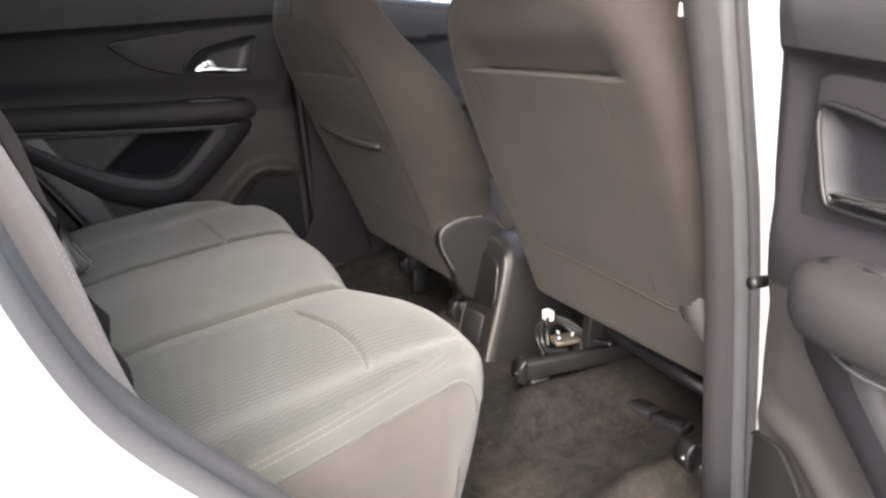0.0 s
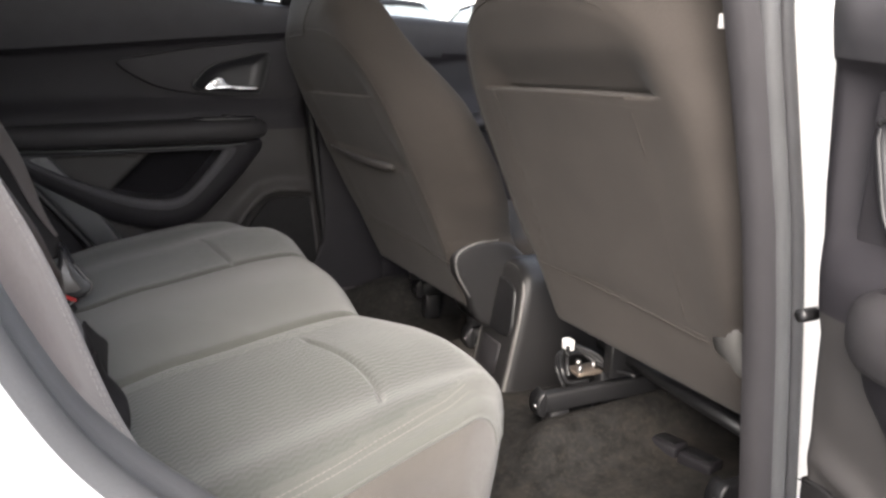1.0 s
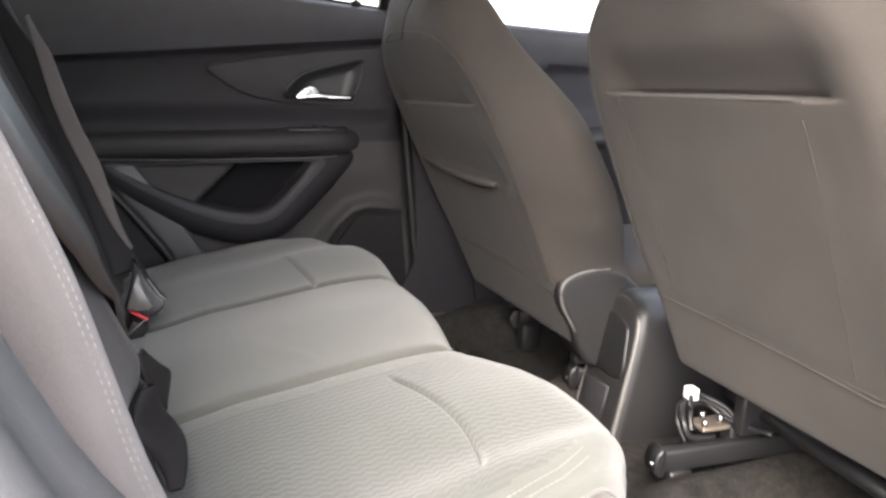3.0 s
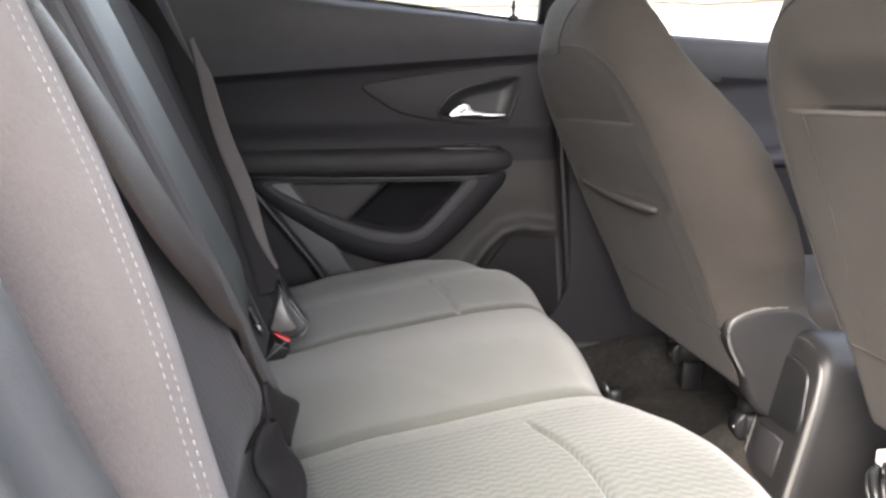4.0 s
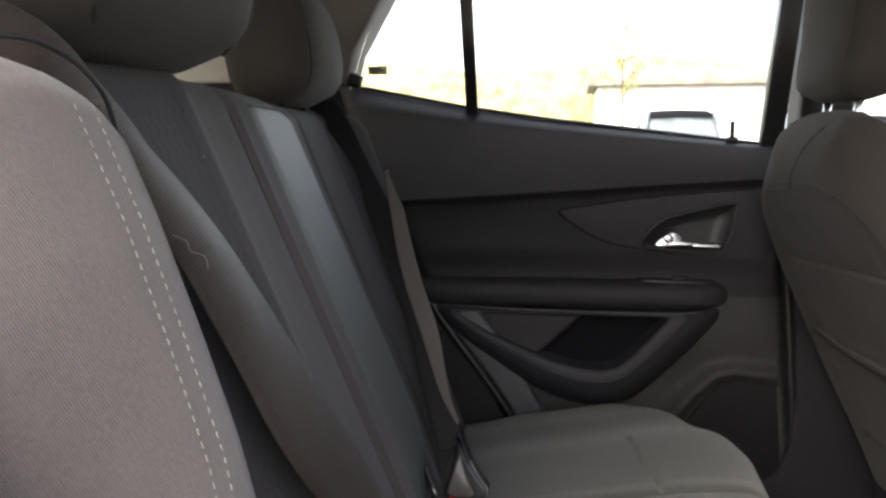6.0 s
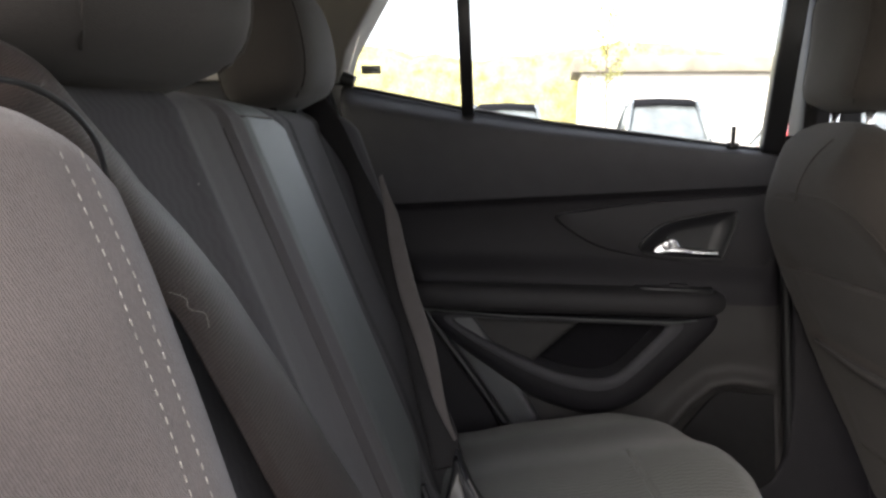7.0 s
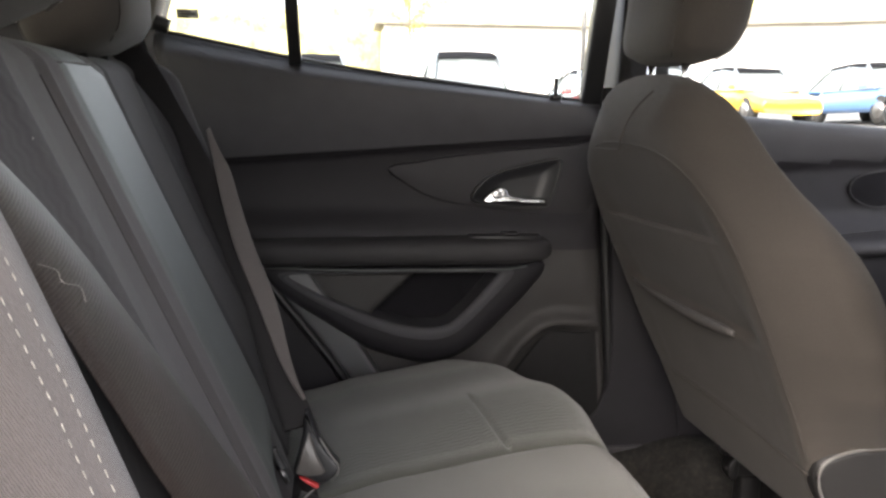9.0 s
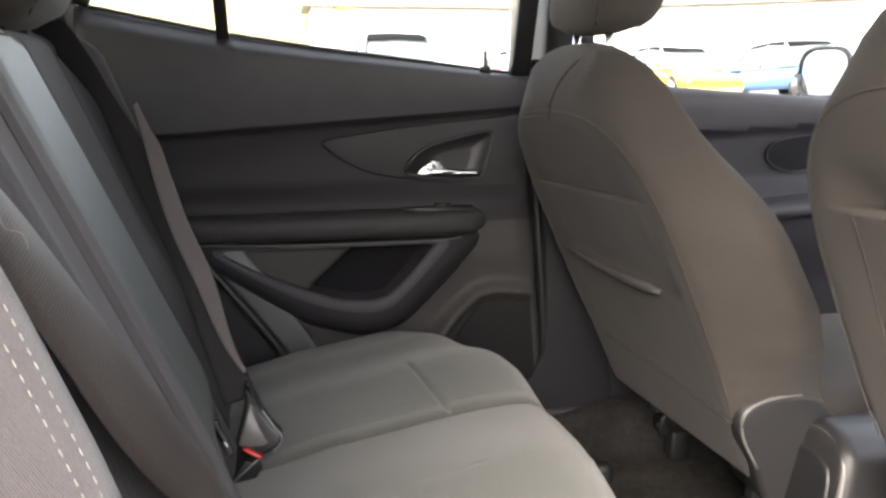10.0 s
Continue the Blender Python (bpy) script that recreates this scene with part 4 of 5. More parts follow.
part("shoulder_strap", strap_between(
    [(-0.60, 1.204), (-0.518, 1.196), (-0.479, 1.186), (-0.460, 1.166), (-0.443, 1.147), (-0.434, 1.133), (-0.418, 1.117), (-0.401, 1.099), (-0.379, 1.069), (-0.365, 1.041), (-0.345, 1.0), (-0.326, 0.95), (-0.306, 0.905), (-0.292, 0.862), (-0.268, 0.815), (-0.226, 0.765), (-0.190, 0.710)],
    [(-0.62, 1.17), (-0.56, 1.172), (-0.525, 1.160), (-0.505, 1.140), (-0.490, 1.120), (-0.478, 1.100), (-0.465, 1.082), (-0.455, 1.065), (-0.448, 1.035), (-0.442, 1.005), (-0.436, 0.97), (-0.420, 0.932), (-0.390, 0.895), (-0.345, 0.855), (-0.292, 0.812), (-0.242, 0.765), (-0.210, 0.705)], 0.008), FADED_LIT, near_belt, "faded brown-black webbing with lit tone painted in")
# the strap folds over itself above the cushion before it runs on as the lap strap
# BELT is the darker copy here, giving the turned-down runs their shade.
part("strap_fold", free_strap(
    [(-0.268, -0.288, 0.774), (-0.256, -0.240, 0.740), (-0.246, -0.205, 0.715), (-0.247, -0.232, 0.707), (-0.251, -0.273, 0.702)],
    [(-0.270, -0.292, 0.772), (-0.267, -0.297, 0.757), (-0.264, -0.301, 0.744), (-0.259, -0.293, 0.726), (-0.253, -0.278, 0.702)], 0.003), BELT, near_belt)
part("strap_tuck", free_strap(
    [(-0.265, -0.303, 0.745), (-0.270, -0.318, 0.738), (-0.276, -0.338, 0.732)],
    [(-0.268, -0.330, 0.752), (-0.273, -0.350, 0.748), (-0.278, -0.352, 0.737)], -0.002), BELT, near_belt, "shaded underside of the fold")
part("lap_strap", free_strap(
    [(-0.263, -0.299, 0.742), (-0.252, -0.286, 0.710), (-0.241, -0.287, 0.695), (-0.232, -0.312, 0.686), (-0.233, -0.350, 0.682), (-0.240, -0.380, 0.676)],
    [(-0.270, -0.316, 0.744), (-0.274, -0.334, 0.728), (-0.272, -0.339, 0.712), (-0.262, -0.346, 0.698), (-0.250, -0.372, 0.688), (-0.246, -0.388, 0.678)], 0.009), BELT, near_belt)


def buckled_belt():
    """The belt beside the far seat: it hangs slack from the pillar to its buckle, its lower run twisted and painted in
    a lit tone.
    """
    th = thing("seat_belt", "black rear seat belt buckled beside the outer seat", "seat belt", "rear seat belts")

    def hung(x, z, near):
        return Vector((x, 0.142 + 0.62 * (z - 0.673) - near, z))

    right = [(-0.600, 1.255), (-0.560, 1.215), (-0.521, 1.168), (-0.478, 1.10), (-0.440, 1.045), (-0.400, 0.985), (-0.374, 0.925), (-0.355, 0.875), (-0.328, 0.81), (-0.303, 0.755), (-0.292, 0.732)]
    left = [(-0.640, 1.24), (-0.596, 1.195), (-0.550, 1.15), (-0.503, 1.095), (-0.476, 1.04), (-0.440, 0.970), (-0.410, 0.912), (-0.388, 0.868), (-0.362, 0.80), (-0.338, 0.742), (-0.330, 0.722)]
    part("shoulder_strap", free_strap([hung(x, z, 0.006) for x, z in right], [hung(x, z, 0.010) for x, z in left], 0.004), BELT, th)
    right = [(-0.449, 1.092), (-0.432, 1.062), (-0.415, 1.035), (-0.400, 0.995), (-0.378, 0.939), (-0.345, 0.870), (-0.320, 0.790), (-0.306, 0.758)]
    left = [(-0.451, 1.090), (-0.440, 1.055), (-0.430, 1.020), (-0.416, 0.974), (-0.396, 0.922), (-0.366, 0.862), (-0.335, 0.797), (-0.308, 0.759)]
    part("twisted_strap", free_strap([hung(x, z, 0.014) for x, z in right], [hung(x, z, 0.016) for x, z in left], 0.003), LIT_STRAP, th, "twisted strap with the caught light painted in")
    # flared glossy tongue over the buckle
    fan = [(q[0], q[1]) for q in smooth_line([(-0.303, 0.752), (-0.294, 0.744), (-0.281, 0.716), (-0.269, 0.699), (-0.260, 0.689), (-0.262, 0.678), (-0.275, 0.668), (-0.292, 0.667), (-0.317, 0.678), (-0.312, 0.702), (-0.306, 0.728)], 3, True)]

    def upright(a, b, w):
        return Vector((a, 0.138 + 0.25 * (b - 0.68) + w, b))

    tongue = part("latch_tongue", prism(fan, upright, 0.010, -0.008, 0.005), GLOSS, th, "shiny black flared latch tongue")
    # Paler inset: the lit face of the glossy tongue, painted as colour.
    face = [(-0.298, 0.730), (-0.295, 0.726), (-0.288, 0.702), (-0.277, 0.682), (-0.284, 0.678), (-0.300, 0.677), (-0.314, 0.681), (-0.308, 0.700)]
    part("tongue_face", prism(face, upright, -0.006, -0.0105, 0.002, 2), TONGUE_LIT, tongue, "grey tongue face with lit tone painted in")
    part("tongue_edge", tube(smooth_line([upright(-0.284, 0.722, -0.008), upright(-0.270, 0.700, -0.009), upright(-0.261, 0.689, -0.009), upright(-0.263, 0.678, -0.009), upright(-0.272, 0.670, -0.009)], 4), 0.0015, 6), EDGE, tongue, "pale rim")
    turn = Matrix.Translation((-0.298, 0.137, 0.664)) @ Matrix.Rotation(radians(32), 4, "Y") @ Matrix.Rotation(radians(12), 4, "Z")
    housing = box(-0.013, 0.013, -0.022, 0.022, -0.060, -0.002, 0.002)
    housing.transform(turn)
    part("buckle", housing, BLACK, th, "black buckle housing")
    press = [(-0.310, 0.678), (-0.300, 0.675), (-0.287, 0.668), (-0.285, 0.664), (-0.290, 0.663), (-0.302, 0.670)]
    part("release_button", prism(press, upright, 0.004, -0.013, 0.002, 2), RED, th, "red release button")
    part("buckle_edge", tube([(-0.289, 0.112, 0.669), (-0.308, 0.112, 0.652), (-0.328, 0.112, 0.634)], 0.0013, 6), EDGE, th, "pale edge")
    clip = part("clip", tube(smooth_line([(-0.340, 0.118, 0.722), (-0.334, 0.116, 0.706), (-0.327, 0.114, 0.694)], 4), 0.0055, 8), BLACK, th, "black plastic clip")
    part("clip_plate", tube([(-0.330, 0.111, 0.697), (-0.326, 0.110, 0.689), (-0.323, 0.110, 0.680)], 0.0030, 6), STEEL, clip, "bare steel plate")
    return th


buckled_belt()


# ---------------------------------------------------------------- front seats
def front_seat(cx, z0, lean, cy, turn, drop, label, hemmed, tracks):
    """The seat seen from behind. Its rear face passes x = cx at height z0, leans by lean and is turned a little; drop lowers the whole pattern."""
    th = thing("front_seat", label, "car seat", "front seats")

    def at(s, y, n):
        """s: height in the pattern, y across from the middle, n: distance forward of the rear face."""
        z = s - drop
        return Vector((cx - (z - z0) * lean - turn * y + n, cy + y, z))

    FOOT, TOP = 0.602, 1.228
    door = 1 if hemmed else -1
    WIDE = [(0.60, 0.196), (0.70, 0.200), (0.755, 0.206), (0.79, 0.226), (0.835, 0.256), (0.90, 0.276), (0.986, 0.272), (1.019, 0.262), (1.073, 0.238), (1.121, 0.210), (1.171, 0.180), (1.197, 0.152), (1.217, 0.105), (1.226, 0.06), (1.228, 0.03)]

    def wide(s):
        return lerp_table(WIDE, s)

    def panel(s):
        return lerp_table([(0.60, 0.184), (0.72, 0.192), (0.80, 0.206), (0.95, 0.214), (1.01, 0.210), (1.05, 0.200), (1.08, 0.184), (1.105, 0.152), (1.122, 0.105), (1.130, 0.05), (1.132, 0.0)], s)

    def ring_in(y, s):
        """1 on the edge of the back panel, less inside."""
        return max(0.0, (abs(y) / panel(min(s, 0.95))) ** 3 + max(0, (s - 0.93) / 0.202) ** 3) ** (1 / 3)

    def flap_line(y):
        return 1.005 + 0.048 * (0.152 - y) / 0.304 * 0.3

    def rear(y, s):
        r = ring_in(y, s)
        if r <= 1:
            n = 0.006 * (1 - r * r) * sstep(0.62, 0.72, s)
            n += 0.004 * sstep(0.93, 1.0, r)
            edge = sstep(0.84, 0.62, abs(y) / 0.215)
            f = flap_line(y)
            deep = 0.35 if hemmed else 1.0
            # pocket mouth: the cover above dips behind the pocket's edge
            n += deep * edge * (0.022 * sstep(f - 0.001, f + 0.004, s) * sstep(f + 0.062, f + 0.004, s) + 0.010 * math.exp(-((s - f - 0.002) / 0.003) ** 2))
            n -= 0.004 * deep * edge * sstep(f - 0.07, f - 0.004, s) * (s < f)
            n += 0.0025 * math.exp(-((s - 0.722 - 0.03 * y) / 0.003) ** 2)
            n += 0.0018 * math.exp(-((abs(y) - 0.150) / 0.004) ** 2) * sstep(f, f - 0.01, s) * sstep(0.73, 0.75, s)
            if hemmed:
                n += 0.010 * sstep(0.884, 0.892, s) * sstep(0.97, 0.90, s) * sstep(0.19, 0.16, abs(y))
            return n
        a, b = (r - 1) * 0.2, max(1e-4, min(wide(s) - abs(y), 1.6 * (TOP + 0.004 - s)))
        u = a / (a + b)
        return 0.004 + 0.088 * u ** 1.25

    def thick(s):
        return lerp_table([(0.60, 0.10), (0.7, 0.135), (0.9, 0.125), (1.05, 0.115), (1.15, 0.105), (1.228, 0.10)], s)

    rows = []
    ss = sorted([FOOT + (1.20 - FOOT) * k / 84 for k in range(85)] + [1.0 + 0.0016 * k for k in range(16)] + [1.20 + 0.028 * math.sin(k / 8 * math.pi / 2) for k in range(1, 9)])
    for s in ss:
        w = wide(s)
        tuck = 0.030 * (1 - sstep(FOOT, FOOT + 0.02, s)) ** 2
        back = [math.copysign(abs(t) ** 0.85, t) * w for t in [-1 + k / 24 for k in range(49)]]
        # the half beside the door is fuller
        full = lerp_table([(0.60, 1.26), (0.80, 1.18), (0.95, 1.10), (1.05, 1.10), (1.15, 1.16), (1.228, 1.1)], s)

        def fuller(y):
            return y * full if y * door > 0 else y

        ring = [at(s, fuller(y), rear(y, s) + tuck) for y in back]
        for k in range(1, 24):
            y = w * math.cos(k / 24 * math.pi)
            wing = 0.030 * sstep(0.55, 0.9, abs(y) / w) * sstep(1.14, 1.0, s)
            ring.append(at(s, fuller(y), max(0.094, thick(s) * (0.80 + 0.28 * math.sin(k / 24 * math.pi))) + wing))
        rows.append(ring)
    part("backrest", fix(skin(rows, True, True)), FRONTCLOTH, th)
    # welt round the back panel, seams
    arc = []
    for k in range(15):
        s = 0.735 + 0.255 * k / 14
        arc.append((s, -panel(s)))
    arc += [(0.93 + 0.202 * math.sin(a) ** (2 / 3), -panel(0.95) * math.cos(a) ** (2 / 3)) for a in [0.28 + (math.pi / 2 - 0.28) * k / 14 for k in range(15)]]
    arc += [(s, -y) for s, y in reversed(arc[:-1])]
    part("welt_seam", tube(smooth_line([at(s, y, rear(y * 0.999, s) - 0.0006) for s, y in arc], 2), 0.0011, 5), FRONTCLOTH, th, "sewn welt round the back panel")
    for low in (0.0, 0.0055):
        part("foot_seam", tube([at(0.722 + 0.03 * y - low, y, rear(y, 0.722 + 0.03 * y - low) - 0.0003) for y in [-0.19 + 0.38 * k / 24 for k in range(25)]], 0.0010, 5), FRONTCLOTH, th, "sewn seam above the foot")
    part("foot_edge", tube([at(FOOT + 0.006, y, 0.022) for y in [-0.185 + 0.37 * k / 20 for k in range(21)]], 0.0035, 6), FRONTCLOTH, th, "rolled lower edge of the cover")
    if hemmed:
        pts = [at(0.888 - 0.006 * (1 - (k / 10 - 1) ** 2), 0.186 - 0.312 * k / 20, -0.003 + 0.003 * (k / 10 - 1) ** 2) for k in range(21)]
        part("pocket_hem", tube(pts, lambda t: 0.0024 + 0.0036 * sstep(0, 0.8, t) * sstep(1.06, 0.90, t), 10, True, 1.25), HEM, th, "padded grey hem of the map pocket")
        corner = [(1.206, -0.045), (1.18, -0.02), (1.145, 0.008), (1.122, 0.026), (1.119, 0.06), (1.117, 0.10), (1.114, 0.14), (1.108, 0.20)]
        part("corner_seam", tube(smooth_line([at(s, y, rear(y, s) - 0.0006) for s, y in corner], 4), 0.0014, 5), FRONTCLOTH, th, "sewn corner seam")
    else:
        for side in (-1, 1):
            part("pocket_seam", tube([at(0.728 + 0.0136 * k, side * 0.150, rear(0.150, 0.728 + 0.0136 * k) - 0.0004) for k in range(21)], 0.0010, 5), FRONTCLOTH, th, "sewn edge of the map pocket")
        lip = [(flap_line(y) - 0.001, y) for y in [-0.152 + 0.304 * k / 20 for k in range(21)]]
        part("pocket_edge", tube([at(s - 0.001, y, rear(y, s - 0.004) + 0.0006) for s, y in lip], 0.0009, 6), FRONTCLOTH, th, "hemmed mouth of the map pocket")
    if hemmed:  # plastic recliner cover beside the tunnel
        prof = smooth_line([(0.060, 0.535), (0.030, 0.598), (0.004, 0.646), (0.0, 0.678), (0.018, 0.696), (0.062, 0.706), (0.112, 0.701), (0.150, 0.668), (0.195, 0.630), (0.225, 0.58), (0.20, 0.535), (0.12, 0.52)], 4, True)
        cover = part("recliner_cover", prism([(p[0], p[1]) for p in prof], lambda a, b, w: Vector((0.357 + a, cy - w, b)), 0.12, 0.206, 0.012, 4), CONSOLE, th, "dark plastic recliner cover")
        rim = [Vector((0.357 + p[0] + 0.004, cy - 0.2045, p[1] - 0.003)) for p in prof[4:] if p[1] > 0.59 and p[0] < 0.10]
        part("cover_rim", tube(rim, 0.0022, 6), EDGE, cover, "lighter rim")
        part("cover_strap", tube(smooth_line([(0.372, cy - 0.192, 0.702), (0.41, cy - 0.192, 0.714), (0.455, cy - 0.19, 0.712)], 5), 0.004, 6), FRONTCLOTH, th, "edge of the cover folded over the recliner")
    if not hemmed:
        knob = [(q[0], q[1]) for q in smooth_line([(0.0, 0.032), (0.014, 0.026), (0.020, 0.0), (0.012, -0.036), (-0.002, -0.052), (-0.012, -0.020), (-0.014, 0.010), (-0.009, 0.026)], 3, True)]
        part("side_knob", prism(knob, lambda a, b, w: Vector((cx - (0.728 - z0) * lean + 0.032 + a - 0.25 * b, cy + w, 0.728 + b)), -0.195, -0.236, 0.010), EDGE, th, "grey rounded cover on the side")
    # cushion of the seat and its frame
    fx = cx - (0.62 - z0) * lean
    part("seat_cushion", box(fx + 0.13, fx + 0.56, cy - 0.19, cy + 0.19, 0.575, 0.69, 0.035, 4), FRONTCLOTH, th)
    for ty, x0 in tracks:
        rail = part("seat_track", box(x0, fx + 0.48, ty - 0.011, ty + 0.011, 0.474, 0.508, 0.005), BLACK, th, "black steel seat track")
        part("track_cap", prism([(q[0], q[1]) for q in smooth_line([(-0.010, 0.474), (0.004, 0.472), (0.004, 0.512), (-0.008, 0.508), (-0.014, 0.494)], 3, True)], lambda a, b, w: Vector((x0 + a, ty + w, b)), 0.014, -0.014, 0.004), BLACK, rail, "black end cap")
        part("track_bolt", tube([(x0 - 0.015, ty - 0.004, 0.488), (x0 - 0.012, ty - 0.004, 0.490), (x0 - 0.004, ty - 0.004, 0.493)], 0.0042, 8), STEEL, rail)
        part("track_foot", box(x0 + 0.012, x0 + 0.05, ty - 0.016, ty + 0.016, 0.415, 0.476, 0.005), BLACK, rail, "black track foot")
        part("riser", box(fx + 0.06, fx + 0.42, ty - 0.012, ty + 0.012, 0.515, 0.578, 0.004), BLACK, th, "black frame riser")
    part("cross_tube", tube([(fx + 0.10, cy - 0.2, 0.545), (fx + 0.10, cy, 0.545), (fx + 0.10, cy + 0.2, 0.545)], 0.012, 10), BLACK, th)
    top = at(1.225, 0, 0.098)
    headrest((top.x + 0.010, cy, top.z + 0.104), 0.265, 0.175, 0.108, FRONTCLOTH, th, -4)
    return th


front_seat(0.315, 1.01, 0.40, -0.285, 0.08, 0.0, "grey-brown cloth front seat with map pocket", False, ((-0.158, 0.403), (-0.486, 0.488)))
front_seat(0.253, 0.84, 0.47, 0.302, 0.09, 0.050, "dark grey cloth front seat with hemmed map pocket", True, ((0.47, 0.44), (0.15, 0.42)))

# bracket and wiring under the near seat
wiring = thing("seat_wiring", "rusty bracket with white plug and black cables", "wiring")
part("bracket", box(0.480, 0.53, -0.150, -0.112, 0.518, 0.526, 0.003), BRASS, wiring, "rusty metal bracket")
for bx, by in ((0.487, -0.143), (0.500, -0.118), (0.520, -0.135)):
    part("stud", tube([(bx, by, 0.524), (bx, by, 0.530), (bx, by, 0.536)], 0.005, 8), STEEL, wiring, "small steel stud")
for k in range(3):
    part("cable", tube(smooth_line([(0.455 + 0.012 * k, -0.145 + 0.012 * k, 0.505), (0.448 + 0.01 * k, -0.13, 0.535 + 0.012 * k), (0.47 + 0.012 * k, -0.105, 0.548 + 0.006 * k), (0.51 + 0.01 * k, -0.11 - 0.01 * k, 0.545), (0.545, -0.15, 0.52)], 6), 0.0035, 7), BLACK, wiring)
part("bracket_leg", box(0.525, 0.545, -0.155, -0.13, 0.44, 0.522, 0.003), BLACK, wiring)
part("plug", box(0.474, 0.490, -0.120, -0.100, 0.555, 0.575, 0.003), material("white_plug", (0.8, 0.8, 0.78), 0.4), wiring, "white connector plug")
part("cable", tube(smooth_line([(0.482, -0.11, 0.557), (0.475, -0.10, 0.545), (0.46, -0.12, 0.55), (0.45, -0.145, 0.535), (0.46, -0.15, 0.515), (0.50, -0.15, 0.51)], 6), 0.005, 7), BLACK, wiring)
part("cable", tube(smooth_line([(0.46, -0.15, 0.525), (0.465, -0.135, 0.545), (0.48, -0.12, 0.55), (0.51, -0.115, 0.545), (0.53, -0.14, 0.53), (0.56, -0.2, 0.53)], 6), 0.004, 7), BLACK, wiring)

# rubber vent blocks on the floor
for yy, xx in ((-0.245, 0.600), (-0.312, 0.614)):
    block = thing("floor_vent", "black rubber block on the carpet", "vent", "floor vents", at=(xx, yy, 0.4195))
    block.rotation_euler = (0, 0, radians(-74))
    part("block", box(-0.031, 0.031, -0.020, 0.020, -0.014, 0.010, 0.005), CHAR, block)
    part("slot", box(-0.024, 0.024, -0.012, 0.012, 0.0095, 0.0115, 0.0008), BLACK, block, "dark recessed face")

# ---------------------------------------------------------------- centre console
console = thing("center_console", "black plastic centre console end with pale edges", "console")
_arch = smooth_line([(-0.078, 0.40), (-0.076, 0.52), (-0.073, 0.60), (-0.062, 0.644), (-0.035, 0.664), (0.0, 0.670), (0.035, 0.664), (0.062, 0.644), (0.073, 0.60), (0.076, 0.52), (0.078, 0.40)], 5)
part("console_body", prism([(p[0], p[1]) for p in _arch], lambda a, b, w: Vector((w + (b - 0.4) * 0.20, 0.072 + a * 0.93, b)), 0.85, 0.412, 0.020, 6), CONSOLE, console)
part("cup_drawer", prism([(q[0], q[1]) for q in smooth_line([(-0.008, 0.535), (0.098, 0.535), (0.098, 0.59), (0.085, 0.622), (0.045, 0.632), (0.005, 0.622), (-0.008, 0.59)], 4, True)], lambda a, b, w: Vector((w + (b - 0.4) * 0.20, a + 0.034, b)), 0.43, 0.408, 0.005), BLACK, console, "black outlet panel")
part("outlet_cover", prism([(0.012, 0.455), (0.078, 0.455), (0.078, 0.512), (0.012, 0.512)], lambda a, b, w: Vector((w + (b - 0.4) * 0.20, a + 0.034, b)), 0.43, 0.408, 0.003), TRIM, console, "square outlet cover")
# pale tube imitates the highlight along the console's bevel
part("lit_edge", tube([(0.4165 + (p[1] - 0.4) * 0.20, 0.072 + p[0] * 0.82, 0.4 + (p[1] - 0.4) * 0.955) for p in _arch], 0.0045, 8), EDGE, console, "lighter grey edge painted as the lit bevel")

# ---------------------------------------------------------------- near centre pillar seal
def pillar_line(z, dx, dy):
    return (lerp_table([(0.40, 0.452), (0.55, 0.430), (0.72, 0.408), (0.80, 0.396), (0.90, 0.378), (1.0, 0.353), (1.106, 0.326), (1.55, 0.266)], z) + dx, -0.590 + dy + 0.2 * max(0, z - 1.15), z)


_zs = [0.42 + 0.04 * k for k in range(29)]
_pillar = bpy.data.objects["pillar_b_near"]
part("pillar_seal", tube([pillar_line(z, 0.026, -0.012) for z in _zs], 0.0105, 10), GREYSEAL, _pillar, "light grey rubber seal")
part("pillar_seal", tube([pillar_line(z, 0.043, -0.016) for z in _zs], 0.0080, 10), RUBBER, _pillar, "dark rubber seal")
_edge = [pillar_line(z, 0.050, 0) for z in _zs]
part("pillar_paint", prism([(p[0], p[2]) for p in _edge] + [(p[0] + 0.10, p[2]) for p in reversed(_edge)], lambda a, b, w: (a, w + 0.2 * max(0, b - 1.15), b), -0.640, -0.6055, 0.004), PAINT, _pillar, "white painted outer face")


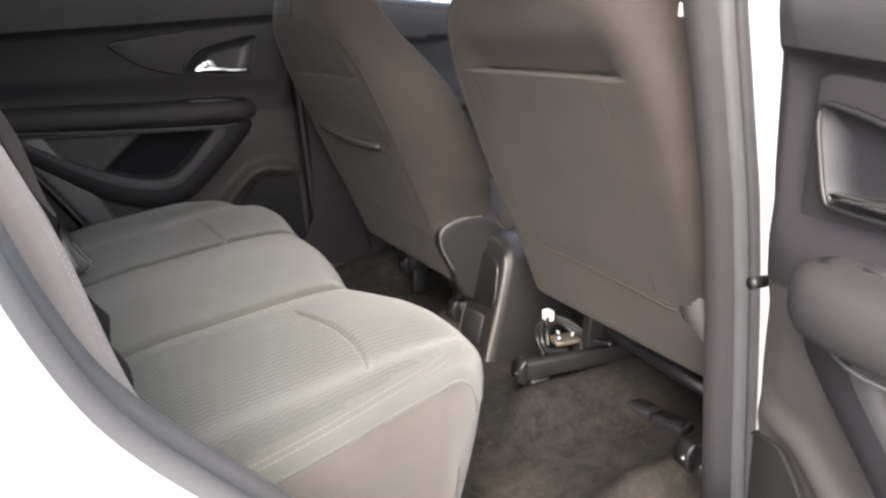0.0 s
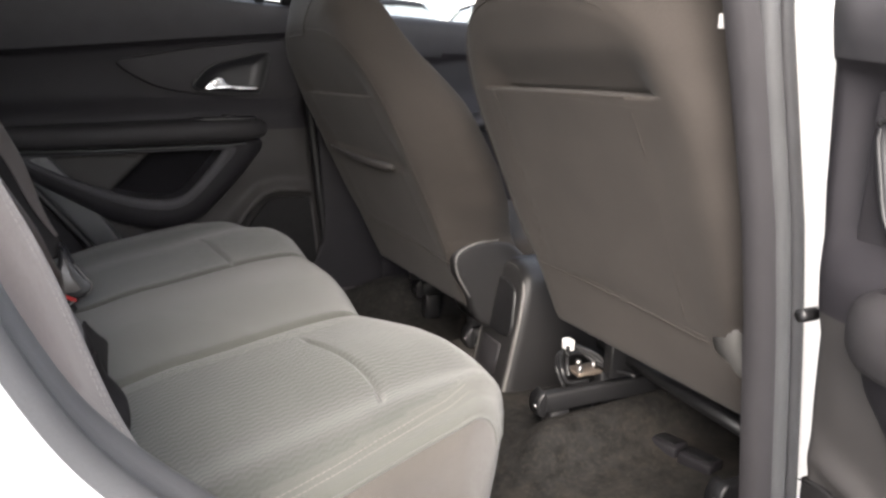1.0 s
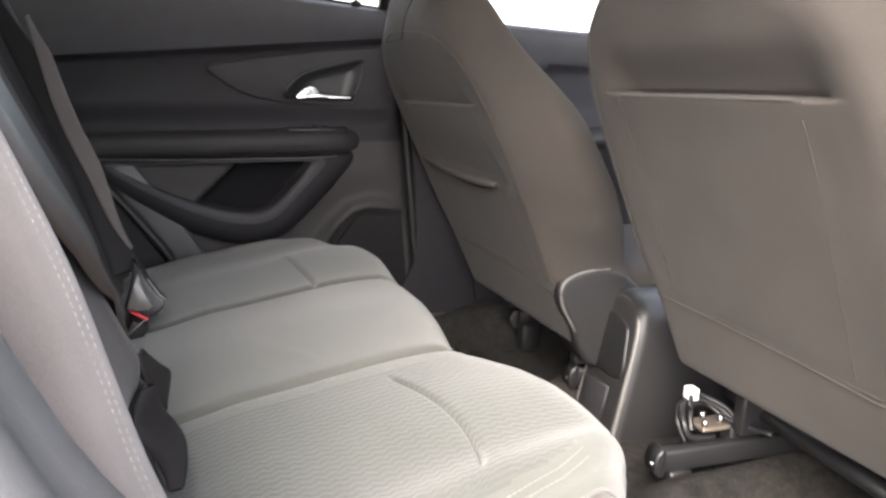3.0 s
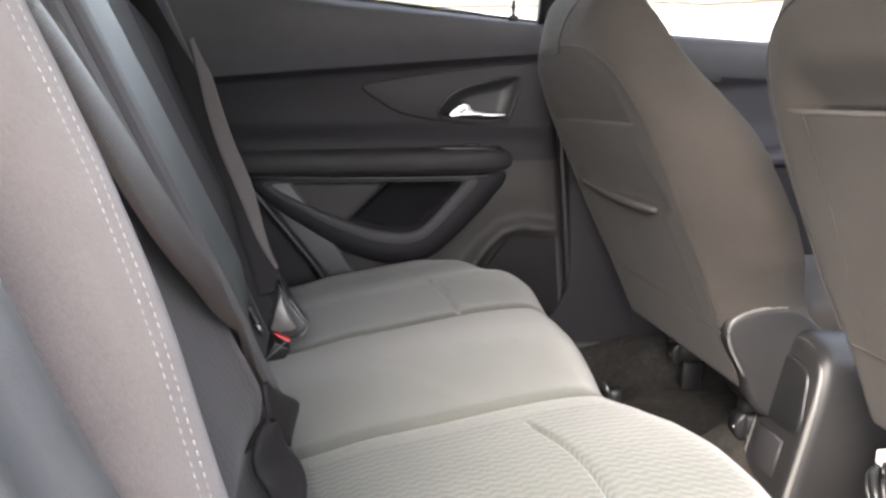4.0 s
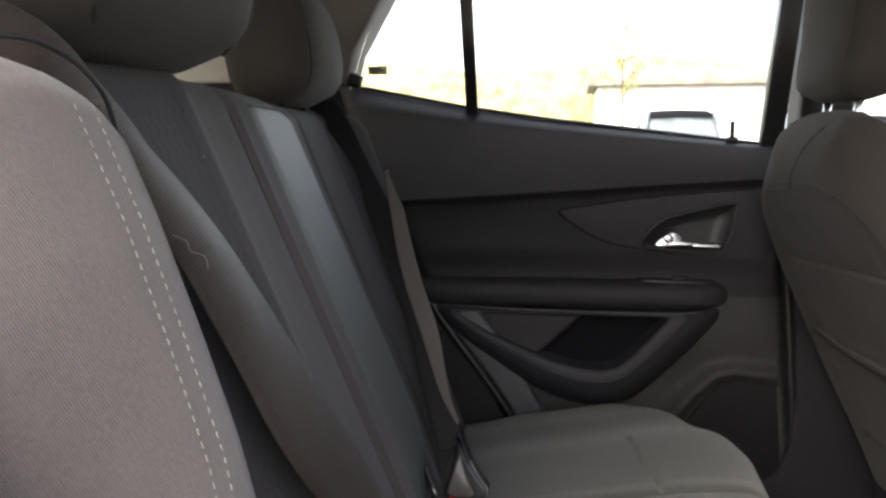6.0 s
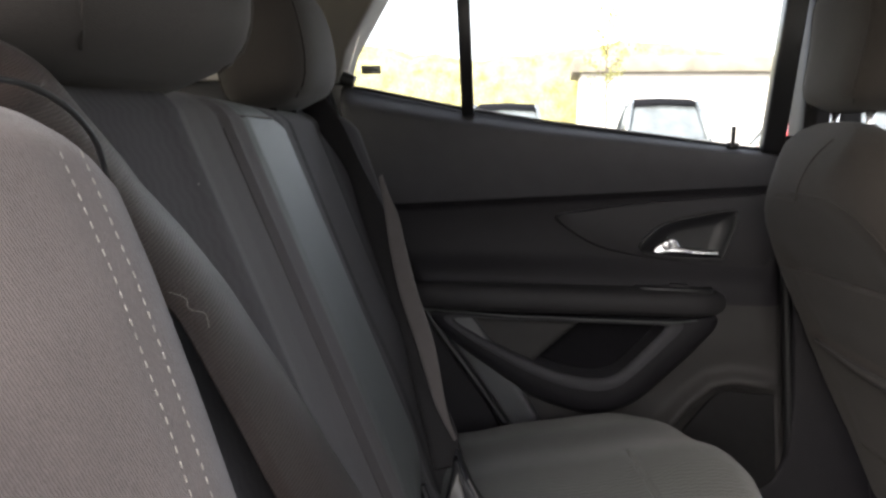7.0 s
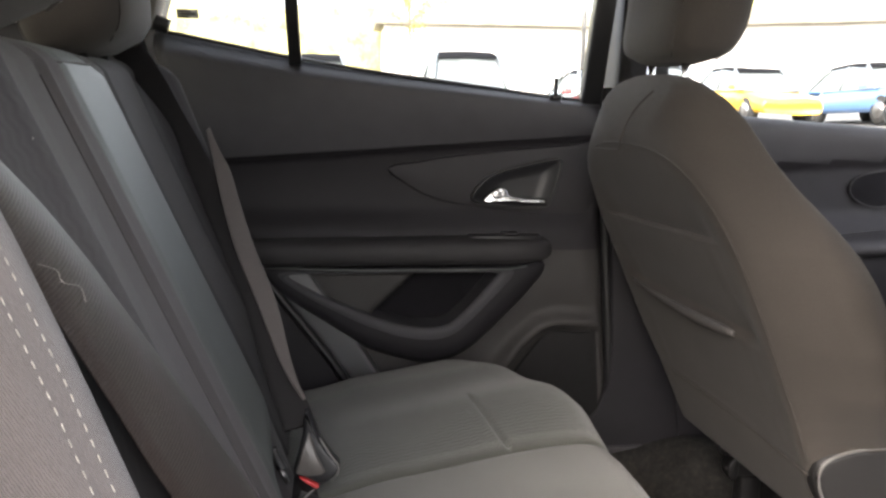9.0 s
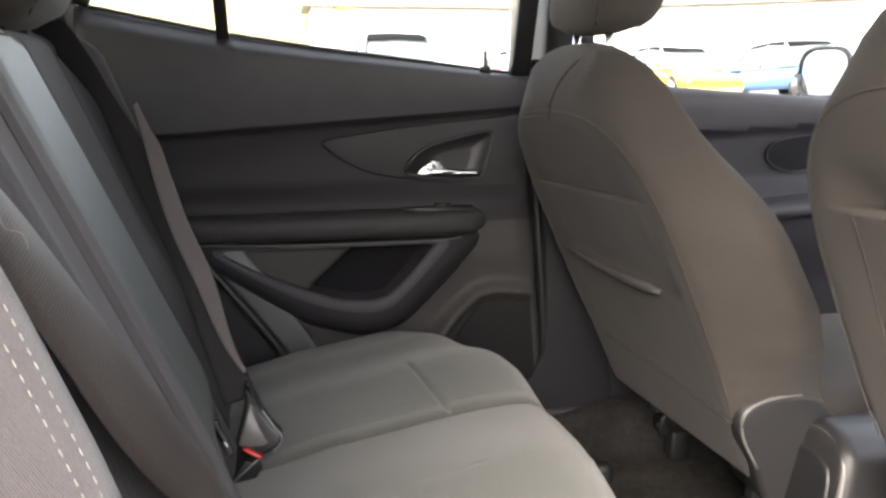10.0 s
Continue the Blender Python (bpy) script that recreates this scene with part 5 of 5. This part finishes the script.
# ---------------------------------------------------------------- far front door
def front_door():
    th = thing("front_door", "closed front door with grey trim and black plate painted as the shaded handle recess", "car door")

    def tz(x):
        return lerp_table([(0.3, 1.005), (0.64, 1.022), (0.8, 1.03), (1.4, 1.05)], x)

    def depth(x, z):
        t, bz = tz(x), car_z(x)
        if z > t:
            k = (z - t) / (bz - t)
            return 0.05 + 0.018 * math.sin(min(1, k * 1.15) * math.pi * 0.62) - 0.05 * sstep(0.84, 1.0, k) ** 1.5
        w = 0.05 - 0.018 * sstep(0, 0.01, t - z)
        w += 0.03 * sstep(0.93, 0.87, z) - 0.02 * sstep(0.82, 0.68, z)
        return w

    rows, flat = [], []
    for i in range(61):
        k = i / 60
        xs = [0.33 + 1.1 * j / 50 for j in range(51)]
        rows.append([(x, 0.71 - depth(x, 0.42 + k * (car_z(x) - 0.42)), 0.42 + k * (car_z(x) - 0.42)) for x in xs])
        flat.append([(x, 0.42 + k * (car_z(x) - 0.42)) for x in xs])
    bm = skin(rows)
    bm.faces.ensure_lookup_table()
    for i in range(60):
        for j in range(50):
            x, z = flat[i][j]
            bm.faces[i * 50 + j].material_index = 0 if z > tz(x) - 0.002 else 1
    part("trim_panel", fix(bm), [UPPER, MIDSHADE], th)
    part("outer_skin", prism([(0.31, 0.36), (1.45, 0.36), (1.45, 1.05), (0.31, 1.12)], lambda a, b, w: Vector((a, w, b)), 0.695, 0.76, 0.012), PAINT, th, "white painted outer panel")
    bez = [(q[0], q[1]) for q in smooth_line([(0.735, 0.975), (0.76, 1.0), (0.85, 1.012), (0.90, 0.998), (0.88, 0.955), (0.80, 0.935), (0.75, 0.95)], 4, True)]
    # flat dark plate stands for the shade in the handle recess
    part("handle_recess", prism(bez, lambda a, b, w: Vector((a, w, b)), 0.70, 0.672, 0.004), RECESS_SHADE, th, "black plate painted as the shaded handle recess")
    part("recess_rim", tube([(a, 0.671, b) for a, b in bez + bez[:1]], 0.0016, 6), TRIM, th, "dark rim")
    rows = []
    for x, z, r in [tuple(v) for v in smooth_line([(0.50, 0.845, 0.02), (0.56, 0.85, 0.05), (0.75, 0.862, 0.075), (1.0, 0.88, 0.07), (1.15, 0.89, 0.04)], 5)]:
        rows.append([(x, 0.675 - r * max(-0.2, math.cos(a)), z + 0.026 * math.sin(a)) for a in [q * math.tau / 16 for q in range(16)]])
    part("armrest", fix(skin(rows, True, True)), TRIM, th, "dark padded armrest")
    pane = part("pane", prism([(0.32, 1.10), (1.35, 1.04), (0.95, 1.48), (0.32, 1.49)], lambda a, b, w: Vector((a, w - 0.28 * max(0, b - 1.15), b)), 0.678, 0.674, 0.001, 1), GLASS, th, "clear window glass")
    pane.visible_shadow = False
    mir = thing("wing_mirror", "white door mirror with black rim outside the front window", "mirror")
    rows = []
    for k in range(9):
        t = -1 + k / 4
        r = max(0.3, (1 - abs(t) ** 3) ** 0.5)
        rows.append([(1.06 + 0.05 * t, 0.90 + 0.10 * r * math.copysign(abs(math.cos(a)) ** 0.6, math.cos(a)), 1.14 + 0.065 * r * math.copysign(abs(math.sin(a)) ** 0.6, math.sin(a))) for a in [q * math.tau / 24 for q in range(24)]])
    part("mirror_shell", fix(skin(rows, True, True)), PAINT, mir)
    part("mirror_rim", tube([(1.012, 0.90 + 0.088 * math.copysign(abs(math.cos(a)) ** 0.6, math.cos(a)), 1.14 + 0.056 * math.copysign(abs(math.sin(a)) ** 0.6, math.sin(a))) for a in [q * math.tau / 24 for q in range(25)]], 0.006, 6), BLACK, mir, "black rim")
    part("mirror_arm", box(1.04, 1.09, 0.74, 0.83, 1.065, 1.10, 0.008), BLACK, mir)
    return th


front_door()


def unseen_front_door():
    """The front door on the open side: shut, its trim towards the cabin. Unseen, added to block light."""
    th = thing("front_door", "unseen closed front door added to block light", "car door")
    outline = [(0.50, 0.37), (1.45, 0.37), (1.45, 1.05), (0.46, 1.10)]
    part("outer_skin", prism(outline, lambda a, b, w: Vector((a, w, b)), -0.672, -0.73, 0.012), PAINT, th, "white painted outer panel")
    part("trim_panel", prism(outline, lambda a, b, w: Vector((a, w, b)), -0.672, -0.625, 0.012), PANEL, th, "grey plastic trim")
    part("armrest", box(0.62, 1.1, -0.64, -0.565, 0.82, 0.87, 0.02, 3), ARMPAD, th, "dark padded armrest")
    part("window_frame", tube([(0.47, -0.655, 1.10), (0.455, -0.60, 1.30), (0.45, -0.56, 1.50), (0.80, -0.56, 1.50), (1.38, -0.64, 1.07)], 0.016, 8), BLACK, th, "black window frame")
    pane = part("pane", prism([(0.47, 1.09), (1.40, 1.05), (0.85, 1.49), (0.46, 1.49)], lambda a, b, w: Vector((a, w + 0.26 * max(0, b - 1.1), b)), -0.664, -0.660, 0.001, 1), GLASS, th, "clear window glass")
    pane.visible_shadow = False


unseen_front_door()

# ---------------------------------------------------------------- outside: parked cars, bank, lamp posts
WINDOW_DARK = material("car_glass", (0.17, 0.19, 0.195), 0.12, 0.3, 0.5, 0.3, 3.0, coat=1.0)
ROOFBLACK = material("black_roof_paint", (0.005, 0.005, 0.006), 0.7, 0, 0.1, 0.05)
TYRE = material("tyre", (0.02, 0.02, 0.02), 0.8)


def parked_car(x, y, turn, paint, label, tall=1.0):
    th = thing("parked_car", label, "car", "parked cars", at=(x, y, rise(y)))
    th.rotation_euler = (0, 0, radians(turn))
    prof = [(-2.15, 0.55, 0.75), (-2.1, 0.80, 0.80), (-1.3, 0.98, 0.86), (-0.9, 1.02, 0.88), (0.0, 1.03, 0.89), (1.2, 1.02, 0.88), (1.95, 0.98, 0.84), (2.1, 0.80, 0.80), (2.15, 0.5, 0.75)]
    rows = []
    for px, top, hw in [tuple(v) for v in smooth_line(prof, 4)]:
        top *= (0.5 + 0.5 * tall) * 0.84
        rows.append([(px, hw * cy, 0.28 + (top - 0.28) * cz) for cy, cz in ((-0.9, 0), (-0.98, 0.2), (-1, 0.5), (-0.97, 0.8), (-0.88, 0.97), (-0.5, 1.0), (0, 1.01), (0.5, 1.0), (0.88, 0.97), (0.97, 0.8), (1, 0.5), (0.98, 0.2), (0.9, 0))])
    part("body", fix(skin(rows, True, True)), paint, th)
    cab = [(-1.15, 0.83, 0.80), (-0.35, 1.50 * tall, 0.62), (0.3, 1.55 * tall, 0.62), (1.2, 1.50 * tall, 0.60), (1.85, 0.86, 0.74)]
    rows = []
    for px, top, hw in cab:
        b = 0.81
        rows.append([(px, -0.82, b), (px, -hw, top - 0.04), (px, -hw * 0.9, top), (px, 0, top + 0.015), (px, hw * 0.9, top), (px, hw, top - 0.04), (px, 0.82, b)])
    part("windows", fix(skin(rows, True, True)), WINDOW_DARK, th, "grey reflecting glass", smooth=False)
    rows = []
    for px, top, hw in [(-0.52, 1.41 * tall, 0.66), (-0.40, 1.495 * tall, 0.63), (0.3, 1.56 * tall, 0.64), (1.22, 1.515 * tall, 0.62)]:
        rows.append([(px, -hw - 0.01, top - 0.05), (px, -hw * 0.9, top + 0.012), (px, 0, top + 0.03), (px, hw * 0.9, top + 0.012), (px, hw + 0.01, top - 0.05)])
    part("roof", fix(skin(rows)), ROOFBLACK, th, "black roof")
    for s in (-1, 1):
        for (a, b) in ((-1.15, -0.40), (1.83, 1.20)):
            part("pillar", tube([(a, s * 0.80, 0.83), ((a + b) / 2, s * 0.71, 1.18 * tall), (b, s * 0.63, 1.49 * tall)], 0.045, 6), WINDOW_DARK, th)
        part("pillar", tube([(0.35, s * 0.825, 0.83), (0.33, s * 0.63, 1.50 * tall)], 0.04, 6), WINDOW_DARK, th)
        for wx in (-1.35, 1.35):
            wheel = part("wheel", tube([(wx, s * 0.66, 0.33), (wx, s * 0.70, 0.33), (wx, s * 0.84, 0.33), (wx, s * 0.86, 0.33)], lambda t: 0.33 if 0.1 < t < 0.9 else 0.30, 24), TYRE, th, "black tyre")
            part("rim", tube([(wx, s * 0.80, 0.33), (wx, s * 0.868, 0.33)], 0.20, 16), STEEL, wheel)
        part("headlight", box(-2.14, -1.95, s * 0.62 - 0.14, s * 0.62 + 0.14, 0.66, 0.78, 0.03), GLASS, th)
        part("side_mirror", box(-0.80, -0.68, s * 0.94 - 0.09, s * 0.94 + 0.09, 0.84, 0.96, 0.03), paint, th)
    return th


WHITE2 = material("white_paint", (0.78, 0.78, 0.77), 0.3, 0, 0.5, 0.02, 8, 0, 100, coat=0.8)
REDP = material("red_paint", (0.55, 0.04, 0.04), 0.3, 0, 0.5, 0.02, 8, 0, 100, coat=0.8)
YELP = material("yellow_paint", (0.75, 0.42, 0.03), 0.3, 0, 0.5, 0.02, 8, 0, 100, coat=0.8)
SILV = material("silver_paint", (0.5, 0.52, 0.54), 0.3, 0.4, 0.5, 0.02, 8, 0, 100, coat=0.8)
BLUEP = material("blue_paint", (0.10, 0.22, 0.45), 0.3, 0, 0.5, 0.02, 8, 0, 100, coat=0.8)
for cx, cy, pnt, word, tall in ((-4.3, 18.5, SILV, "silver", 1.0), (-1.0, 18.5, SILV, "silver", 1.0), (2.20, 18.5, WHITE2, "white", 1.06), (5.2, 18.5, REDP, "red", 0.86), (7.5, 18.5, SILV, "silver", 0.90), (12.5, 23.0, YELP, "yellow", 0.90), (16.1, 23.0, BLUEP, "blue", 0.92), (19.7, 23.0, WHITE2, "white", 0.92), (23.2, 23.0, SILV, "silver", 0.92)):
    parked_car(cx, cy, 90, pnt, word + " parked car with black roof and grey windscreen", tall)

HEDGE = material("flowering_hedge", (0.34, 0.31, 0.14), 0.9, 0, 0.2, 0.6, 1.5, 1.0, 12)
rows = []
for i in range(121):
    x = -60 + 1.2 * i
    h = 4.6 + 0.7 * noise.noise((x * 0.13, 0, 0)) + 0.3 * noise.noise((x * 0.6, 3, 0))
    r = []
    for k in range(13):
        a = k / 12 * math.pi
        r.append((x + 0.3 * noise.noise((x, k, 1)), 48 - 2.2 * math.cos(a) + 0.3 * noise.noise((x, k, 2)), rise(48) + max(0, h * math.sin(a) ** 0.6 + 0.25 * noise.noise((x * 1.3, k, 5)))))
    rows.append(r)
hedge = part("hedge", fix(skin(rows)), HEDGE)
tagged(hedge, "long yellow-green flowering hedge behind the parking lot", "hedge", kind="stuff")
low_building = thing("low_building", "long low pale building with a flat dark roof", "building", at=(0, 44, rise(44)))
part("wall", box(1.4, 46, -2.2, 1.2, 0, 3.16, 0.02), material("pale_render", (0.66, 0.64, 0.60), 0.9, 0, 0.3, 0.1, 1.0), low_building, "pale rendered wall")
part("roof", box(1.0, 46.4, -2.6, 1.6, 3.16, 3.80, 0.05), material("dark_roofing", (0.24, 0.22, 0.18), 0.9, 0, 0.3, 0.4, 1.2), low_building, "flat dark roof")
for px, py in ((7.65, 30.0), (12.5, 34.0)):
    lamp = thing("lamp_post", "thin grey lamp post in the parking lot", "lamp post", "lamp posts", at=(px, py, rise(py)))
    part("post", tube([(0, 0, 0), (0, 0, 4), (0, 0, 8)], lambda t: 0.09 - 0.04 * t, 10), STEEL, lamp)
    part("lamp_head", box(-0.5, 0.5, -0.12, 0.12, 7.95, 8.07, 0.04), STEEL, lamp)

def sapling(x, y):
    th = thing("sapling_tree", "slender young tree with sparse pale yellow-green leaves", "tree", at=(x, y, rise(y)))
    rng = random.Random(5)
    bark = material("sapling_bark", (0.16, 0.13, 0.10), 0.9, 0, 0.3, 0.3, 12)
    leafy = material("pale_leaves", (0.30, 0.30, 0.10), 0.7, 0, 0.3, 0.4, 3)
    part("trunk", tube(smooth_line([(0, 0, 0), (0.03, 0, 1.2), (-0.03, 0.02, 2.6), (0.02, 0, 4.2)], 4), lambda t: 0.055 - 0.043 * t, 8), bark, th)
    tips = []
    for k in range(14):
        z = 1.7 + 2.3 * k / 13
        a = k * 2.4
        r = 0.75 - 0.12 * k / 13 * 3
        tip = Vector((r * math.cos(a), r * math.sin(a), z + 0.45))
        part("limb", tube(smooth_line([(0, 0, z), tip * 0.5 + Vector((0, 0, z * 0.5 - 0.06)), tip], 3), lambda t: 0.018 - 0.014 * t, 6), bark, th)
        tips.append((Vector((0, 0, z)), tip))
    bm = bmesh.new()
    for k in range(700):
        p, q = rng.choice(tips)
        c = p.lerp(q, rng.uniform(0.3, 1.1)) + Vector([rng.gauss(0, 0.09) for _ in range(3)])
        u = Vector([rng.gauss(0, 1) for _ in range(3)]).normalized()
        w = u.cross(Vector([rng.gauss(0, 1) for _ in range(3)])).normalized()
        bm.faces.new([bm.verts.new(c + v) for v in (u * 0.05, w * 0.025, u * -0.05, w * -0.025)])
    part("crown", bm, leafy, th, smooth=False)


sapling(1.55, 26.0)

anchor = thing("seat_anchor", "small dark steel floor anchor on the carpet", "anchor")
part("anchor_base", box(0.290, 0.325, 0.422, 0.458, 0.38, 0.436, 0.010), BLACK, anchor)
part("anchor_loop", tube(smooth_line([(0.292, 0.43, 0.425), (0.288, 0.43, 0.437), (0.287, 0.44, 0.441), (0.288, 0.45, 0.437), (0.292, 0.45, 0.425)], 4), 0.004, 8), STEEL, anchor)

# small things near the centre pillar
tag = thing("belt_tag", "small white and black tag on the centre pillar", "tag")
part("tag_plate", box(0.324, 0.331, -0.571, -0.567, 1.094, 1.108, 0.001), material("white_tag", (0.40, 0.40, 0.39), 0.5), tag)
part("tag_bar", box(0.324, 0.330, -0.5675, -0.5665, 1.095, 1.099, 0), BLACK, tag, "row of unreadable print")
part("tag_bar", box(0.324, 0.329, -0.5675, -0.5665, 1.103, 1.106, 0), BLACK, tag, "row of unreadable print")
sticker = thing("window_sticker", "small pale sticker with unreadable print on the quarter glass", "sticker")


def on_glass(x0, x1, z0, z1, lift):
    return prism([(x0, z0), (x1, z0), (x1, z1), (x0, z1)], lambda a, b, w: Vector((a, 0.70 - (0.035 + 0.28 * (b - 1.15)) - w, b)), 0.0008, 0.0008 + lift, 0.0002, 1)


part("sticker_sheet", on_glass(-0.536, -0.500, 1.262, 1.277, 0.0006), material("pale_sticker", (0.45, 0.45, 0.42), 0.5), sticker)
for bx0, bx1, bz in ((-0.533, -0.512, 1.272), (-0.533, -0.505, 1.268), (-0.533, -0.516, 1.264)):
    part("print_bar", on_glass(bx0, bx1, bz, bz + 0.0022, 0.0010), BLACK, sticker, "bar of unreadable print")
striker = thing("door_check", "small dark metal door check knob", "door check")
part("check_arm", box(0.340, 0.47, -0.712, -0.702, 0.842, 0.852, 0.003), STEEL, striker)
part("check_knob", tube([(0.326, -0.708, 0.847), (0.329, -0.708, 0.847), (0.344, -0.708, 0.847)], 0.0065, 8), BLACK, striker)
# loose threads and lint on the backrest
lint = thing("loose_thread", "short pale loose thread on the backrest cloth", "thread")
part("thread", tube(smooth_line([(-0.354, -0.500, 1.090), (-0.350, -0.493, 1.086), (-0.347, -0.496, 1.082), (-0.344, -0.487, 1.078), (-0.342, -0.488, 1.072)], 6), 0.00012, 5), THREAD, lint)
speck = thing("lint_speck", "tiny white lint speck on the backrest cloth", "lint")
part("fibre", tube([(-0.418, -0.330, 1.121), (-0.4175, -0.329, 1.1225), (-0.417, -0.3285, 1.1245)], 0.0004, 5), THREAD, speck)
